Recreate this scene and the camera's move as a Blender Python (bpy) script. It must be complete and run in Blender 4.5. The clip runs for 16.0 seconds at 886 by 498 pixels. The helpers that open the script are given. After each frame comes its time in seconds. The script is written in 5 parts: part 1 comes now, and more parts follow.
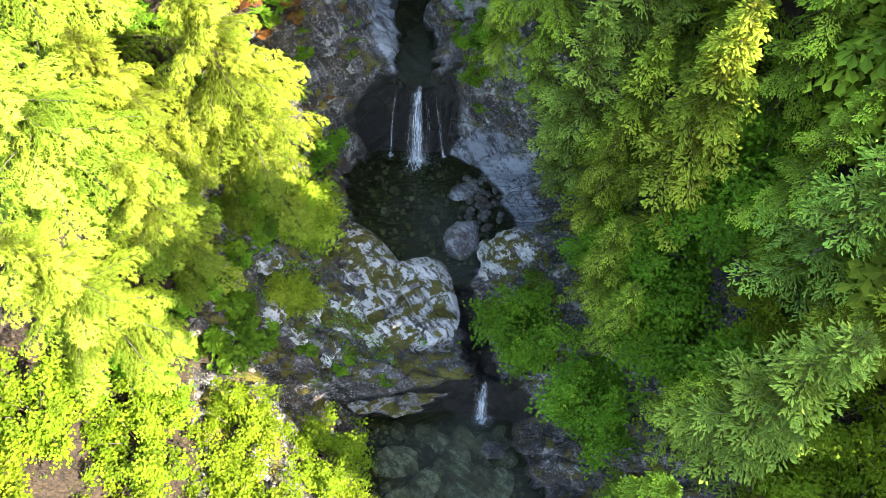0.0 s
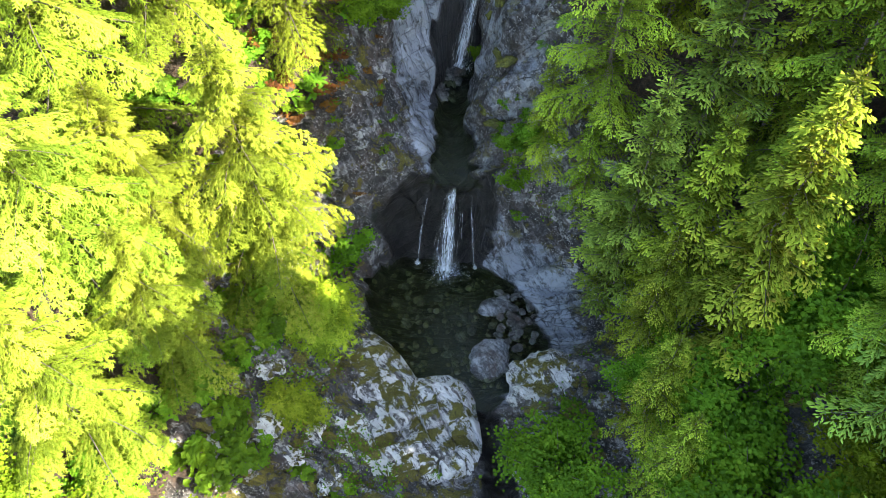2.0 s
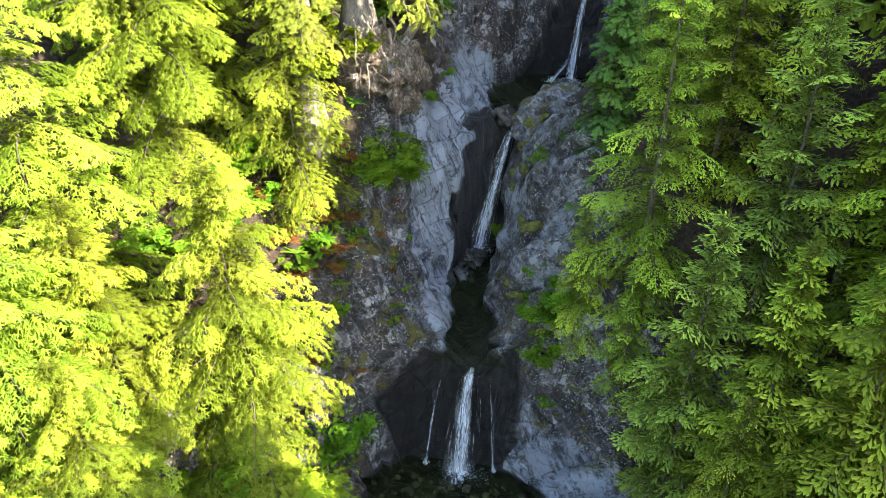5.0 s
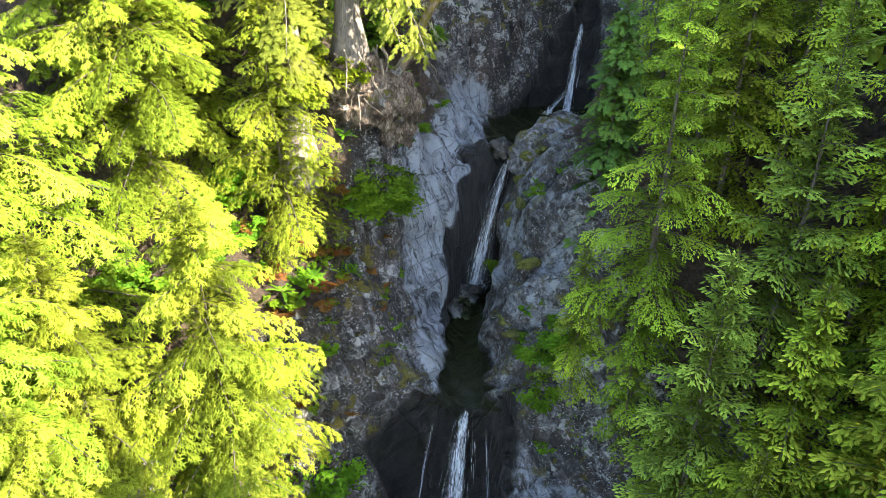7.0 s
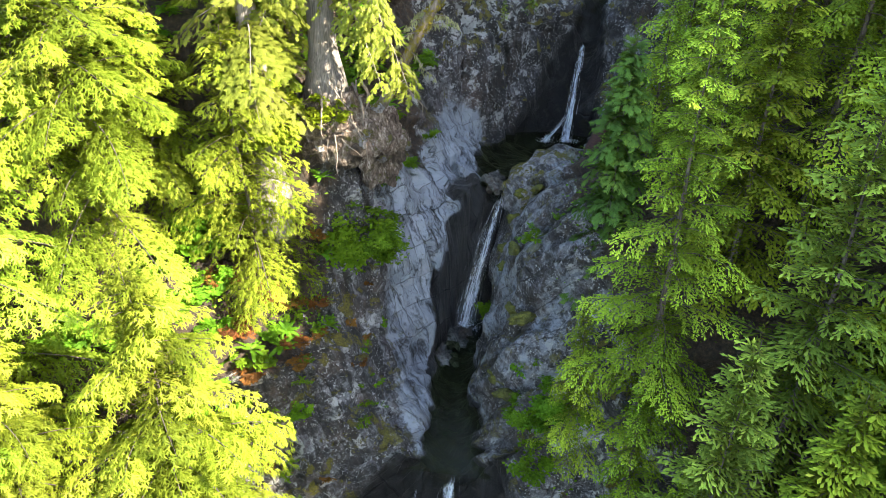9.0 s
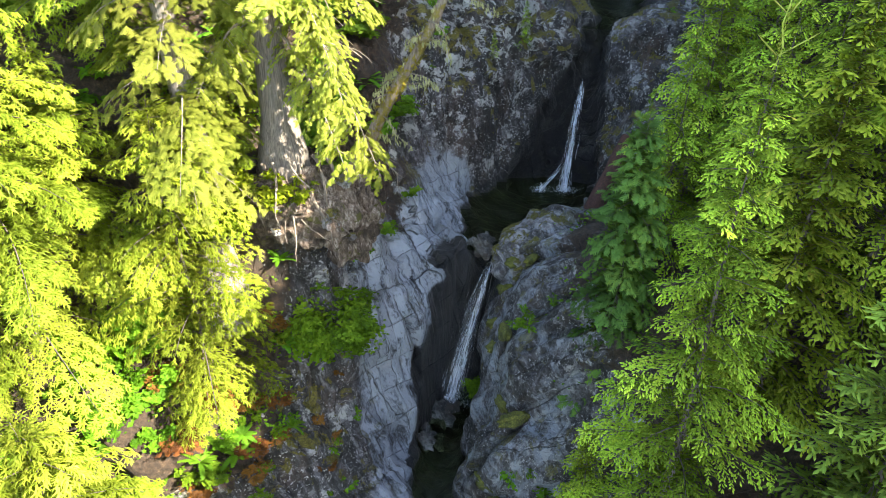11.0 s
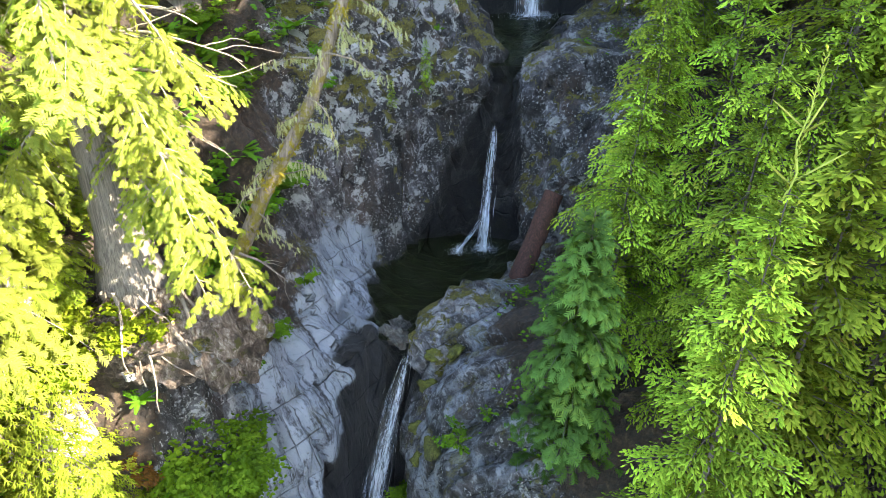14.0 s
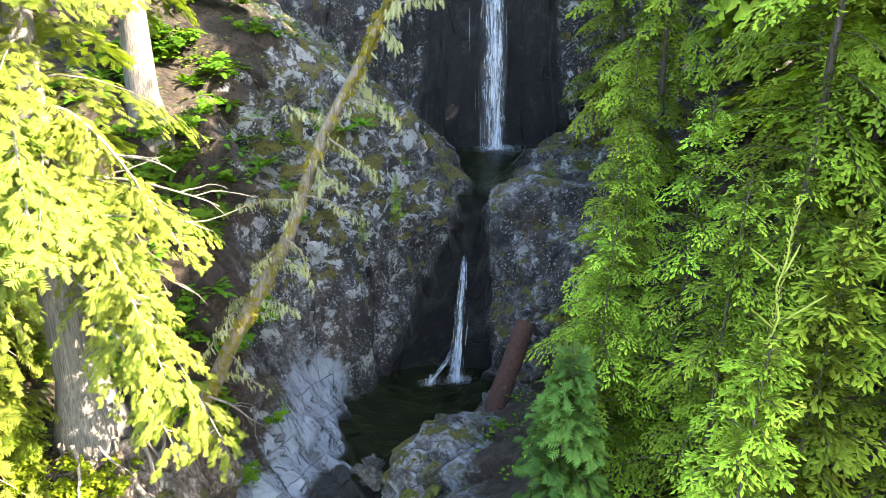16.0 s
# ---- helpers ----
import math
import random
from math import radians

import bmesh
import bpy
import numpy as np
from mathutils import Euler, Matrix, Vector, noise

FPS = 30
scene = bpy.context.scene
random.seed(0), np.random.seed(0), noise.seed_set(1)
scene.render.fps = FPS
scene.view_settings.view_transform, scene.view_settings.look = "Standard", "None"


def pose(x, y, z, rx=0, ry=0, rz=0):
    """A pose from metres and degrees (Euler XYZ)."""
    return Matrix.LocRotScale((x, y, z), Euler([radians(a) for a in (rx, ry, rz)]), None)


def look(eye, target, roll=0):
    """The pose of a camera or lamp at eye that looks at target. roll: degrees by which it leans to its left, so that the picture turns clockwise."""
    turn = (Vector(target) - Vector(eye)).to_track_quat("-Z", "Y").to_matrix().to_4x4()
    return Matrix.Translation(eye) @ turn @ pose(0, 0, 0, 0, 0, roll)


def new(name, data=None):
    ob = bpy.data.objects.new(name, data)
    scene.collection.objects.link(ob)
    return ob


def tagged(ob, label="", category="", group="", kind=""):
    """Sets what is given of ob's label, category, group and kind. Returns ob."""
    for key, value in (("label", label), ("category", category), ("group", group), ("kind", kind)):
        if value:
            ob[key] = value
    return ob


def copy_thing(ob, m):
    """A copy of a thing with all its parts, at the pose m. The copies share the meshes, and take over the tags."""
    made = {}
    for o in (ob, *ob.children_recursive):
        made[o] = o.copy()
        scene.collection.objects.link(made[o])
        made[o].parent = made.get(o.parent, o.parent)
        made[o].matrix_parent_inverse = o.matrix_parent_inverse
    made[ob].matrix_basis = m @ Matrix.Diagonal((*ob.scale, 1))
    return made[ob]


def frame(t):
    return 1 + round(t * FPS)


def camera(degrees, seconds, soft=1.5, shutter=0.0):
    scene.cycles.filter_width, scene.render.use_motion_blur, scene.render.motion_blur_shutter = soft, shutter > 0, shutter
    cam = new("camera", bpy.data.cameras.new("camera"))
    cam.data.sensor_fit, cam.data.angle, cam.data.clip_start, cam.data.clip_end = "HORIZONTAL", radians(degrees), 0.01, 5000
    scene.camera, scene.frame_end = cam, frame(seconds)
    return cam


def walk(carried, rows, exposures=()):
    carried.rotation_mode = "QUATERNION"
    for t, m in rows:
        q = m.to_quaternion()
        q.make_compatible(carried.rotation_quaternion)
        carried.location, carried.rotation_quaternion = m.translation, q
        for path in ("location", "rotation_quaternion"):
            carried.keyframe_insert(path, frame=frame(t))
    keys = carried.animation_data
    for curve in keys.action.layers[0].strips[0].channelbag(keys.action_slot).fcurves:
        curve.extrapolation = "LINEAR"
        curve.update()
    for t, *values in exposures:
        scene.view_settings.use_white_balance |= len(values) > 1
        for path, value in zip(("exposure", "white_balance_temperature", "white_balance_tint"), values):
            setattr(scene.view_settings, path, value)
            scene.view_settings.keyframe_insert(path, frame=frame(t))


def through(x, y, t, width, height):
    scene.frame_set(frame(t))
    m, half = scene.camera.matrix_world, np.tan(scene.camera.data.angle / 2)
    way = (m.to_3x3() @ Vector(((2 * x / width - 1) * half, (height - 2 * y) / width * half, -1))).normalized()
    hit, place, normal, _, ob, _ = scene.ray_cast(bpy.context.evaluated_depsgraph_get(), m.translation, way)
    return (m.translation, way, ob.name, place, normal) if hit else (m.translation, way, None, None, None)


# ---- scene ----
cam = camera(62.9, 16.0, 0.75)

PATH = [
    (0, (1.439, 0.683, 38.93), (1.353, 1.542, 37.126), -3.5),
    (0.5, (1.322, 0.925, 37.654), (1.225, 1.87, 35.894), -2.9),
    (1, (1.249, 1.133, 36.399), (1.138, 2.163, 34.689), -2.6),
    (1.5, (1.158, 1.278, 35.177), (1.022, 2.39, 33.52), -2.1),
    (2, (1.149, 1.394, 33.968), (0.97, 2.582, 32.369), -1.9),
    (2.5, (1.158, 1.489, 32.792), (0.937, 2.748, 31.253), -1.6),
    (3, (1.067, 1.585, 31.679), (0.832, 2.915, 30.204), -1.3),
    (3.5, (1.04, 1.669, 30.584), (0.794, 3.068, 29.176), -1.2),
    (4, (1.008, 1.81, 29.523), (0.752, 3.278, 28.19), -1.1),
    (4.5, (0.922, 1.946, 28.464), (0.657, 3.508, 27.244), -0.7),
    (5, (0.927, 2.144, 27.59), (0.648, 3.791, 26.49), -0.7),
    (5.2, (0.903, 2.24, 27.298), (0.622, 3.914, 26.241), -0.6),
    (7.5, (0.762, 4.245, 27.109), (0.493, 5.938, 26.079), -0.2),
    (8, (0.768, 5.202, 27.243), (0.498, 6.893, 26.21), -0.1),
    (10.3, (0.55, 11.217, 28.796), (0.292, 12.879, 27.715), 0.5),
    (10.5, (0.527, 11.795, 28.872), (0.27, 13.457, 27.79), 0.3),
    (11, (0.476, 13.397, 29.014), (0.221, 15.057, 27.927), 0.1),
    (11.5, (0.387, 14.964, 29.111), (0.138, 16.624, 28.022), 0.1),
    (12, (0.281, 16.535, 29.205), (0.038, 18.193, 28.113), -0.1),
    (12.5, (0.141, 17.874, 29.251), (-0.076, 19.534, 28.157), -0.0),
    (13, (0.104, 18.604, 29.239), (-0.024, 20.274, 28.145), -0.1),
    (13.5, (0.072, 19.069, 29.254), (-0.001, 20.741, 28.159), -0.1),
    (14, (0.071, 19.396, 29.222), (0.053, 21.076, 28.136), -0.1),
    (14.5, (0.001, 19.643, 29.194), (0.001, 21.358, 28.166), -0.1),
    (15, (-0.078, 19.775, 29.172), (-0.056, 21.534, 28.221), 0.1),
    (15.5, (-0.18, 19.792, 29.283), (-0.134, 21.591, 28.411), 0.2),
    (16, (-0.234, 19.721, 29.555), (-0.153, 21.555, 28.761), 0.2),
]
EXPOSURES = [(0.0, 3.1, 7400, 10), (11.0, 3.1, 7400, 10), (12.5, 3.38, 7400, 10), (13.5, 3.52, 7400, 10), (15.0, 3.7, 7400, 10), (16.0, 3.6, 7400, 10)]
walk(cam, [(t, look(eye, target, roll)) for t, eye, target, roll in PATH], EXPOSURES)

# ---- light: clear afternoon, sun high over the right rim behind the camera ----
SUN = Vector((0.72, -0.22, 0.62)).normalized()
world = bpy.data.worlds.new("sky")
scene.world = world
world.use_nodes = True
sky = world.node_tree.nodes.new("ShaderNodeTexSky")
sky.sky_type = "NISHITA"
sky.sun_disc = False
sky.sun_elevation = math.asin(SUN.z)
sky.sun_rotation = math.atan2(SUN.x, SUN.y)
world.node_tree.links.new(sky.outputs[0], world.node_tree.nodes["Background"].inputs[0])
world.node_tree.nodes["Background"].inputs[1].default_value = 0.15
sun_data = bpy.data.lights.new("sun", "SUN")
sun_data.energy, sun_data.angle, sun_data.color = 5.0, radians(0.5), (1.0, 0.94, 0.82)
sun = new("sun", sun_data)
sun.matrix_world = Matrix.Translation((40, -20, 60)) @ SUN.to_track_quat("Z", "Y").to_matrix().to_4x4()


# ---- materials ----
class Nodes:
    """A material and a short way to add nodes to it."""

    def __init__(self, name):
        self.m = bpy.data.materials.new(name)
        self.m.use_nodes = True
        self.t = self.m.node_tree
        self.t.nodes.clear()

    def add(self, kind, ins=None, **props):
        n = self.t.nodes.new("ShaderNode" + kind)
        if "data_type" in props:
            n.data_type, n.blend_type = props["data_type"], props["blend_type"]
        if "operation" in props:
            n.operation = props["operation"]
        if props.get("use_clamp"):
            n.use_clamp = True
        if "feature" in props:
            n.feature = props["feature"]
        if "attribute_name" in props:
            n.attribute_name = props["attribute_name"]
        for k, v in (ins or {}).items():
            if isinstance(v, bpy.types.NodeSocket):
                self.t.links.new(v, n.inputs[k])
            else:
                n.inputs[k].default_value = v
        return n

    def ramp(self, fac, stops, mode="LINEAR"):
        n = self.add("ValToRGB", {0: fac})
        n.color_ramp.interpolation = mode
        e = n.color_ramp.elements
        while len(e) < len(stops):
            e.new(0.5)
        for el, (p, c) in zip(e, stops):
            el.position, el.color = p, (*c, 1) if len(c) == 3 else c
        return n.outputs[0]

    def noise(self, scale, detail=4.0, rough=0.55, vec=None, dist=0.0):
        ins = {"Scale": scale, "Detail": detail, "Roughness": rough, "Distortion": dist}
        if vec is not None:
            ins["Vector"] = vec
        return self.add("TexNoise", ins).outputs[0]

    def mix(self, fac, a, b, blend="MIX"):
        n = self.add("Mix", data_type="RGBA", blend_type=blend)
        for k, v in ((0, fac), (6, a), (7, b)):
            if isinstance(v, bpy.types.NodeSocket):
                self.t.links.new(v, n.inputs[k])
            else:
                n.inputs[k].default_value = v if k == 0 else (*v, 1)
        return n.outputs[2]

    def math(self, op, a, b=0.0, clamp=False):
        return self.add("Math", {0: a, 1: b}, operation=op, use_clamp=clamp).outputs[0]

    def out(self, shader):
        self.add("OutputMaterial", {0: shader})
        return self.m


def grey(v):
    return (v, v, v)


def place_vec(k, stretch=(1, 1, 1), turn=(0, 0, 0)):
    pos = k.add("NewGeometry").outputs["Position"]
    return k.add("Mapping", {"Vector": pos, "Scale": stretch, "Rotation": turn}).outputs[0]


JOINT_AXES = ((0.48, 0.86, -0.17), (0.29, 0.95, 0.08), (0.55, -0.45, -0.70))  # across the three sets of joints in the rock


def rock_material(name, tones, lichen=0.5, moss=0.5, big=0.0):
    """Fractured rock: tones from dark to pale, long joints, lichen, moss; the ground's own masks add soil, wet rock
    with cleft shade painted in, and pale bands.
    """
    k = Nodes(name)
    geo = k.add("NewGeometry")
    pos = geo.outputs["Position"]
    wob = k.add("TexNoise", {"Vector": pos, "Scale": 0.8, "Detail": 5.0}).outputs[1]
    bent = k.add("VectorMath", {0: pos, 1: k.add("VectorMath", {0: wob, 1: (0.16, 0.16, 0.16)}, operation="MULTIPLY").outputs[0]}, operation="ADD").outputs[0]

    def bedding(axes, scales):
        """Places counted along three slanted axes, so that the joints run with the rock."""
        parts = [k.math("MULTIPLY", k.add("VectorMath", {0: bent, 1: ax}, operation="DOT_PRODUCT").outputs["Value"], sc) for ax, sc in zip(axes, scales)]
        return k.add("CombineXYZ", {0: parts[0], 1: parts[1], 2: parts[2]}).outputs[0]

    along = bedding(((0.55, -0.45, -0.70), (0.62, 0.78, -0.02), (0.55, -0.43, 0.71)), (0.16, 1.7, 0.9))
    patch = k.noise(0.6, 10, 0.72, pos, 0.3)
    streak = k.noise(1.6, 9, 0.74, along, 0.4)
    fine = k.noise(4.5, 10, 0.8, pos, 0.3)
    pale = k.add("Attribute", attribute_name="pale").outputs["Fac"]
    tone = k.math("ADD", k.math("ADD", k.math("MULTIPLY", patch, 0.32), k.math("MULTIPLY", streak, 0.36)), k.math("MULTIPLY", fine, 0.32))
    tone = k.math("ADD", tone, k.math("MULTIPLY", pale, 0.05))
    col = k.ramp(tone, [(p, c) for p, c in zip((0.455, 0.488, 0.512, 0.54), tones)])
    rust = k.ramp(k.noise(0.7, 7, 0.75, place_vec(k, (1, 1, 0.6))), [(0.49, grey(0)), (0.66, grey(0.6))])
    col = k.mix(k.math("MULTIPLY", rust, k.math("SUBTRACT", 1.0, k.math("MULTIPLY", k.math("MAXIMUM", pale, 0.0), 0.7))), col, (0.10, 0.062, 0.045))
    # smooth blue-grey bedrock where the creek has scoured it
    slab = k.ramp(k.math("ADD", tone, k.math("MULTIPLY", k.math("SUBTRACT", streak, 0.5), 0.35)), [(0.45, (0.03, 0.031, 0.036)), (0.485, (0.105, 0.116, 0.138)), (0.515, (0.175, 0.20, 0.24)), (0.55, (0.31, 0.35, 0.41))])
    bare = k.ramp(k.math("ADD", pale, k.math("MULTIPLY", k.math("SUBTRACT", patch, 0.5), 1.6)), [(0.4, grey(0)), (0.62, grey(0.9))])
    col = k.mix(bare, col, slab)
    # long bedding joints, joints across them and hairline cracks, broken off in places
    gate = k.ramp(k.noise(0.45, 4, 0.6, pos), [(0.36, grey(0.1)), (0.5, grey(1))])
    gate2 = k.ramp(k.noise(0.6, 4, 0.6, bent), [(0.45, grey(0)), (0.56, grey(1))])

    lean = k.add("TexNoise", {"Vector": pos, "Scale": 0.28, "Detail": 1.0}).outputs[1]
    eased = k.add("VectorMath", {0: pos, 1: k.add("VectorMath", {0: lean, 1: (0.7, 0.7, 0.7)}, operation="MULTIPLY").outputs[0]}, operation="ADD").outputs[0]

    def layers(axis, spacing, wander):
        """Places counted in rock layers along an axis."""
        c = k.math("DIVIDE", k.add("VectorMath", {0: eased, 1: axis}, operation="DOT_PRODUCT").outputs["Value"], spacing)
        return k.math("ADD", c, k.math("MULTIPLY", k.noise(0.25, 2, 0.4, pos), wander))

    def joint(c, width):
        d = k.math("ABSOLUTE", k.math("SUBTRACT", k.math("FRACT", c), 0.5))
        return k.ramp(d, [(0.5 - width, grey(0)), (0.5, grey(1))])

    sets = [layers(ax, sp, wa) for ax, sp, wa in zip(JOINT_AXES, (0.5, 0.85, 1.3), (0.9, 0.8, 0.8))]
    fine_set = layers(JOINT_AXES[1], 0.2, 1.2)
    gate3 = k.ramp(k.noise(0.7, 3, 0.6, along), [(0.42, grey(0)), (0.52, grey(1))])
    crack = k.math("MULTIPLY", joint(sets[0], 0.045), k.math("MULTIPLY", gate, k.math("ADD", k.math("MULTIPLY", gate3, 0.6), 0.4)))
    crack = k.math("MAXIMUM", crack, k.math("MULTIPLY", joint(sets[1], 0.03), gate2))
    crack = k.math("MAXIMUM", crack, k.math("MULTIPLY", joint(sets[2], 0.022), gate3))
    crack = k.math("MAXIMUM", crack, k.math("MULTIPLY", joint(fine_set, 0.05), k.math("MULTIPLY", k.math("MULTIPLY", gate2, gate3), 0.6)))
    cell = k.add("TexWhiteNoise", {"Vector": k.add("CombineXYZ", {i: k.math("FLOOR", c) for i, c in enumerate(sets)}).outputs[0]}).outputs["Value"]
    col = k.mix(k.math("MULTIPLY", k.math("POWER", cell, 1.6), 0.5), col, k.mix(1.0, col, (0.25, 0.25, 0.27), "MULTIPLY"))
    so = k.add("Attribute", attribute_name="soil").outputs["Fac"]
    sv = k.math("ADD", so, k.math("MULTIPLY", k.math("SUBTRACT", k.noise(1.0, 7, 0.72, pos), 0.5), 1.5))
    sf = k.ramp(sv, [(0.48, grey(0)), (0.55, grey(1))])
    crack = k.math("MULTIPLY", crack, k.math("SUBTRACT", 1.0, sf))
    col = k.mix(k.math("MULTIPLY", crack, 0.75), col, (0.02, 0.018, 0.017))
    # pale lichen in crusts and flecks
    old = k.add("Attribute", attribute_name="crusted").outputs["Fac"]
    cv = k.math("ADD", k.noise(1.5 - 0.1 * big, 10, 0.74, along if big else pos, 0.5), k.math("MULTIPLY", old, 0.02))
    crust = k.ramp(cv, [(0.53 - 0.055 * big, grey(0)), (0.55 - 0.05 * big, grey(lichen))])
    crust = k.math("MULTIPLY", crust, k.ramp(k.math("ADD", patch, k.math("MULTIPLY", old, 0.1)), [(0.49 - 0.23 * big, grey(0)), (0.55 - 0.23 * big, grey(1))]))
    fleck = k.ramp(k.noise(9.0, 4, 0.7, pos), [(0.585, grey(0)), (0.61, grey(lichen))])
    fleck = k.math("MULTIPLY", fleck, k.ramp(k.noise(0.8, 4, 0.6, bent), [(0.43, grey(0)), (0.51, grey(1))]))
    col = k.mix(k.math("MULTIPLY", k.math("MAXIMUM", crust, fleck), k.math("SUBTRACT", 1.0, k.math("MULTIPLY", bare, 0.8))), col, (0.40 + 0.16 * big, 0.405 + 0.155 * big, 0.40 + 0.15 * big))
    up = k.add("SeparateXYZ", {0: geo.outputs["Normal"]}).outputs[2]
    rough = k.ramp(fine, [(0.3, grey(0.5)), (0.7, grey(0.85))])
    height = k.math("ADD", k.math("MULTIPLY", tone, 1.1), k.math("MULTIPLY", fine, 0.35))
    height = k.math("ADD", k.math("SUBTRACT", height, k.math("MULTIPLY", crack, 0.6)), k.math("MULTIPLY", cell, 0.35))
    if moss:
        mv = k.math("ADD", k.math("ADD", k.noise(1.0, 8, 0.72, pos, 0.5), k.math("MULTIPLY", up, 0.14)), k.math("MULTIPLY", old, 0.04))
        mf = k.ramp(mv, [(0.70 - 0.12 * moss, grey(0)), (0.725 - 0.12 * moss, grey(1))])
        mf = k.math("MULTIPLY", mf, k.math("SUBTRACT", 1.0, k.math("MULTIPLY", k.math("MAXIMUM", pale, 0.0), 0.9)))
        mcol = k.mix(k.ramp(k.noise(16.0, 5, 0.7, pos), [(0.35, grey(0)), (0.65, grey(1))]), (0.03, 0.026, 0.003), (0.17, 0.15, 0.014))
        col = k.mix(mf, col, mcol)
        height = k.math("ADD", height, k.math("MULTIPLY", mf, 0.4))
    scol = k.ramp(k.noise(5.0, 9, 0.78, pos), [(0.3, (0.006, 0.005, 0.004)), (0.46, (0.026, 0.017, 0.011)), (0.58, (0.055, 0.033, 0.02)), (0.64, (0.10, 0.07, 0.045)), (0.72, (0.02, 0.035, 0.008))])
    col = k.mix(sf, col, scol)
    # wet rock, with the deep shade of the clefts painted into its near-black
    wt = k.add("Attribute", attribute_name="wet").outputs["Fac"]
    wet_shade = k.ramp(k.math("ADD", wt, k.math("MULTIPLY", k.math("SUBTRACT", patch, 0.5), 1.2)), [(0.42, grey(0)), (0.62, grey(1))])
    col = k.mix(wet_shade, col, k.mix(1.0, col, (0.075, 0.07, 0.068), "MULTIPLY"))
    rough = k.mix(wet_shade, rough, grey(0.38))
    bump = k.add("Bump", {"Height": height, "Strength": 1.0, "Distance": 0.3}).outputs[0]
    b = k.add("BsdfPrincipled", {"Base Color": col, "Roughness": rough, "Normal": bump})
    return k.out(b.outputs[0])


def leaf_material(name, stops, through=0.4, tint=(0.9, 1.0, 0.25), rough=0.6, young=0.0):
    k = Nodes(name)
    rnd = k.add("NewGeometry").outputs["Random Per Island"]
    tone = k.add("Attribute", attribute_name="tone").outputs["Fac"]
    col = k.ramp(k.math("ADD", k.math("MULTIPLY", rnd, 0.42), k.math("MULTIPLY", tone, 0.56)), stops)
    col = k.mix(1.0, col, k.ramp(tone, [(0.0, grey(0.62)), (0.5, grey(0.95)), (1.0, grey(1.0))]), "MULTIPLY")
    ob = k.add("ObjectInfo").outputs["Random"]
    col = k.add("HueSaturation", {"Hue": k.math("ADD", k.math("MULTIPLY", ob, 0.03), 0.485), "Value": k.math("ADD", k.math("MULTIPLY", ob, 0.4), 0.8), "Color": col}).outputs[0]
    patch = k.noise(0.9, 3, 0.6, k.add("NewGeometry").outputs["Position"])
    col = k.mix(k.ramp(patch, [(0.35, grey(0.3)), (0.65, grey(0))]), col, k.mix(1.0, col, (0.55, 0.6, 0.5), "MULTIPLY"))
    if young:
        # new growth paler than old needles; inner darkening also paints shade inside the boughs
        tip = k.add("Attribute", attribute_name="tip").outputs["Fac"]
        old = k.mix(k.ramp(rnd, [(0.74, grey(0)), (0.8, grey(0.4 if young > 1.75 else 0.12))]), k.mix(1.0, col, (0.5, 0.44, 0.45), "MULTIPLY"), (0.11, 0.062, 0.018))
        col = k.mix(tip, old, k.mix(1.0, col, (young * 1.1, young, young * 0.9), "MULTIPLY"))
    b = k.add("BsdfPrincipled", {"Base Color": col, "Roughness": rough, "Specular IOR Level": 0.1})
    t = k.add("BsdfTranslucent", {"Color": k.mix(1.0, k.mix(0.5, col, (0.16, 0.2, 0.02)), tint, "MULTIPLY")})
    return k.out(k.add("MixShader", {0: through, 1: b.outputs[0], 2: t.outputs[0]}).outputs[0])


def bark_material(name, a, b, moss=0.0, stretch=(9, 9, 0.8)):
    k = Nodes(name)
    vec = k.add("Mapping", {"Vector": k.add("TexCoord").outputs["Object"], "Scale": stretch}).outputs[0]
    grain = k.noise(1.6, 7, 0.7, vec, 0.7)
    col = k.mix(k.ramp(grain, [(0.33, grey(0)), (0.66, grey(1))]), a, b)
    if moss:
        pos = k.add("NewGeometry").outputs["Position"]
        mf = k.ramp(k.noise(1.6, 6, 0.7, pos), [(0.56 - 0.2 * moss, grey(0)), (0.62 - 0.2 * moss, grey(1))])
        col = k.mix(mf, col, k.mix(k.noise(14.0, 4, 0.6, pos), (0.04, 0.034, 0.006), (0.22, 0.18, 0.03)))
    bump = k.add("Bump", {"Height": grain, "Strength": 0.9, "Distance": 0.05}).outputs[0]
    return k.out(k.add("BsdfPrincipled", {"Base Color": col, "Roughness": 0.85, "Normal": bump}).outputs[0])


def water_material():
    k = Nodes("pool_water")
    pos = k.add("NewGeometry").outputs["Position"]
    rip = k.math("ADD", k.noise(3.2, 4, 0.6, pos, 1.0), k.math("MULTIPLY", k.noise(11.0, 3, 0.6, pos), 0.3))
    bump = k.add("Bump", {"Height": rip, "Strength": 0.35, "Distance": 0.06}).outputs[0]
    clear = k.add("BsdfTransparent", {0: (0.74, 0.80, 0.58, 1)})
    deep = k.add("BsdfDiffuse", {0: (0.028, 0.037, 0.016, 1)})
    body = k.add("MixShader", {0: 0.18, 1: clear.outputs[0], 2: deep.outputs[0]})
    gloss = k.add("BsdfGlossy", {0: (1, 1, 1, 1), 1: 0.06, "Normal": bump})
    fres = k.add("Fresnel", {0: 1.33, 1: bump}).outputs[0]
    fres = k.math("MULTIPLY", fres, 0.4)
    return k.out(k.add("MixShader", {0: fres, 1: body.outputs[0], 2: gloss.outputs[0]}).outputs[0])


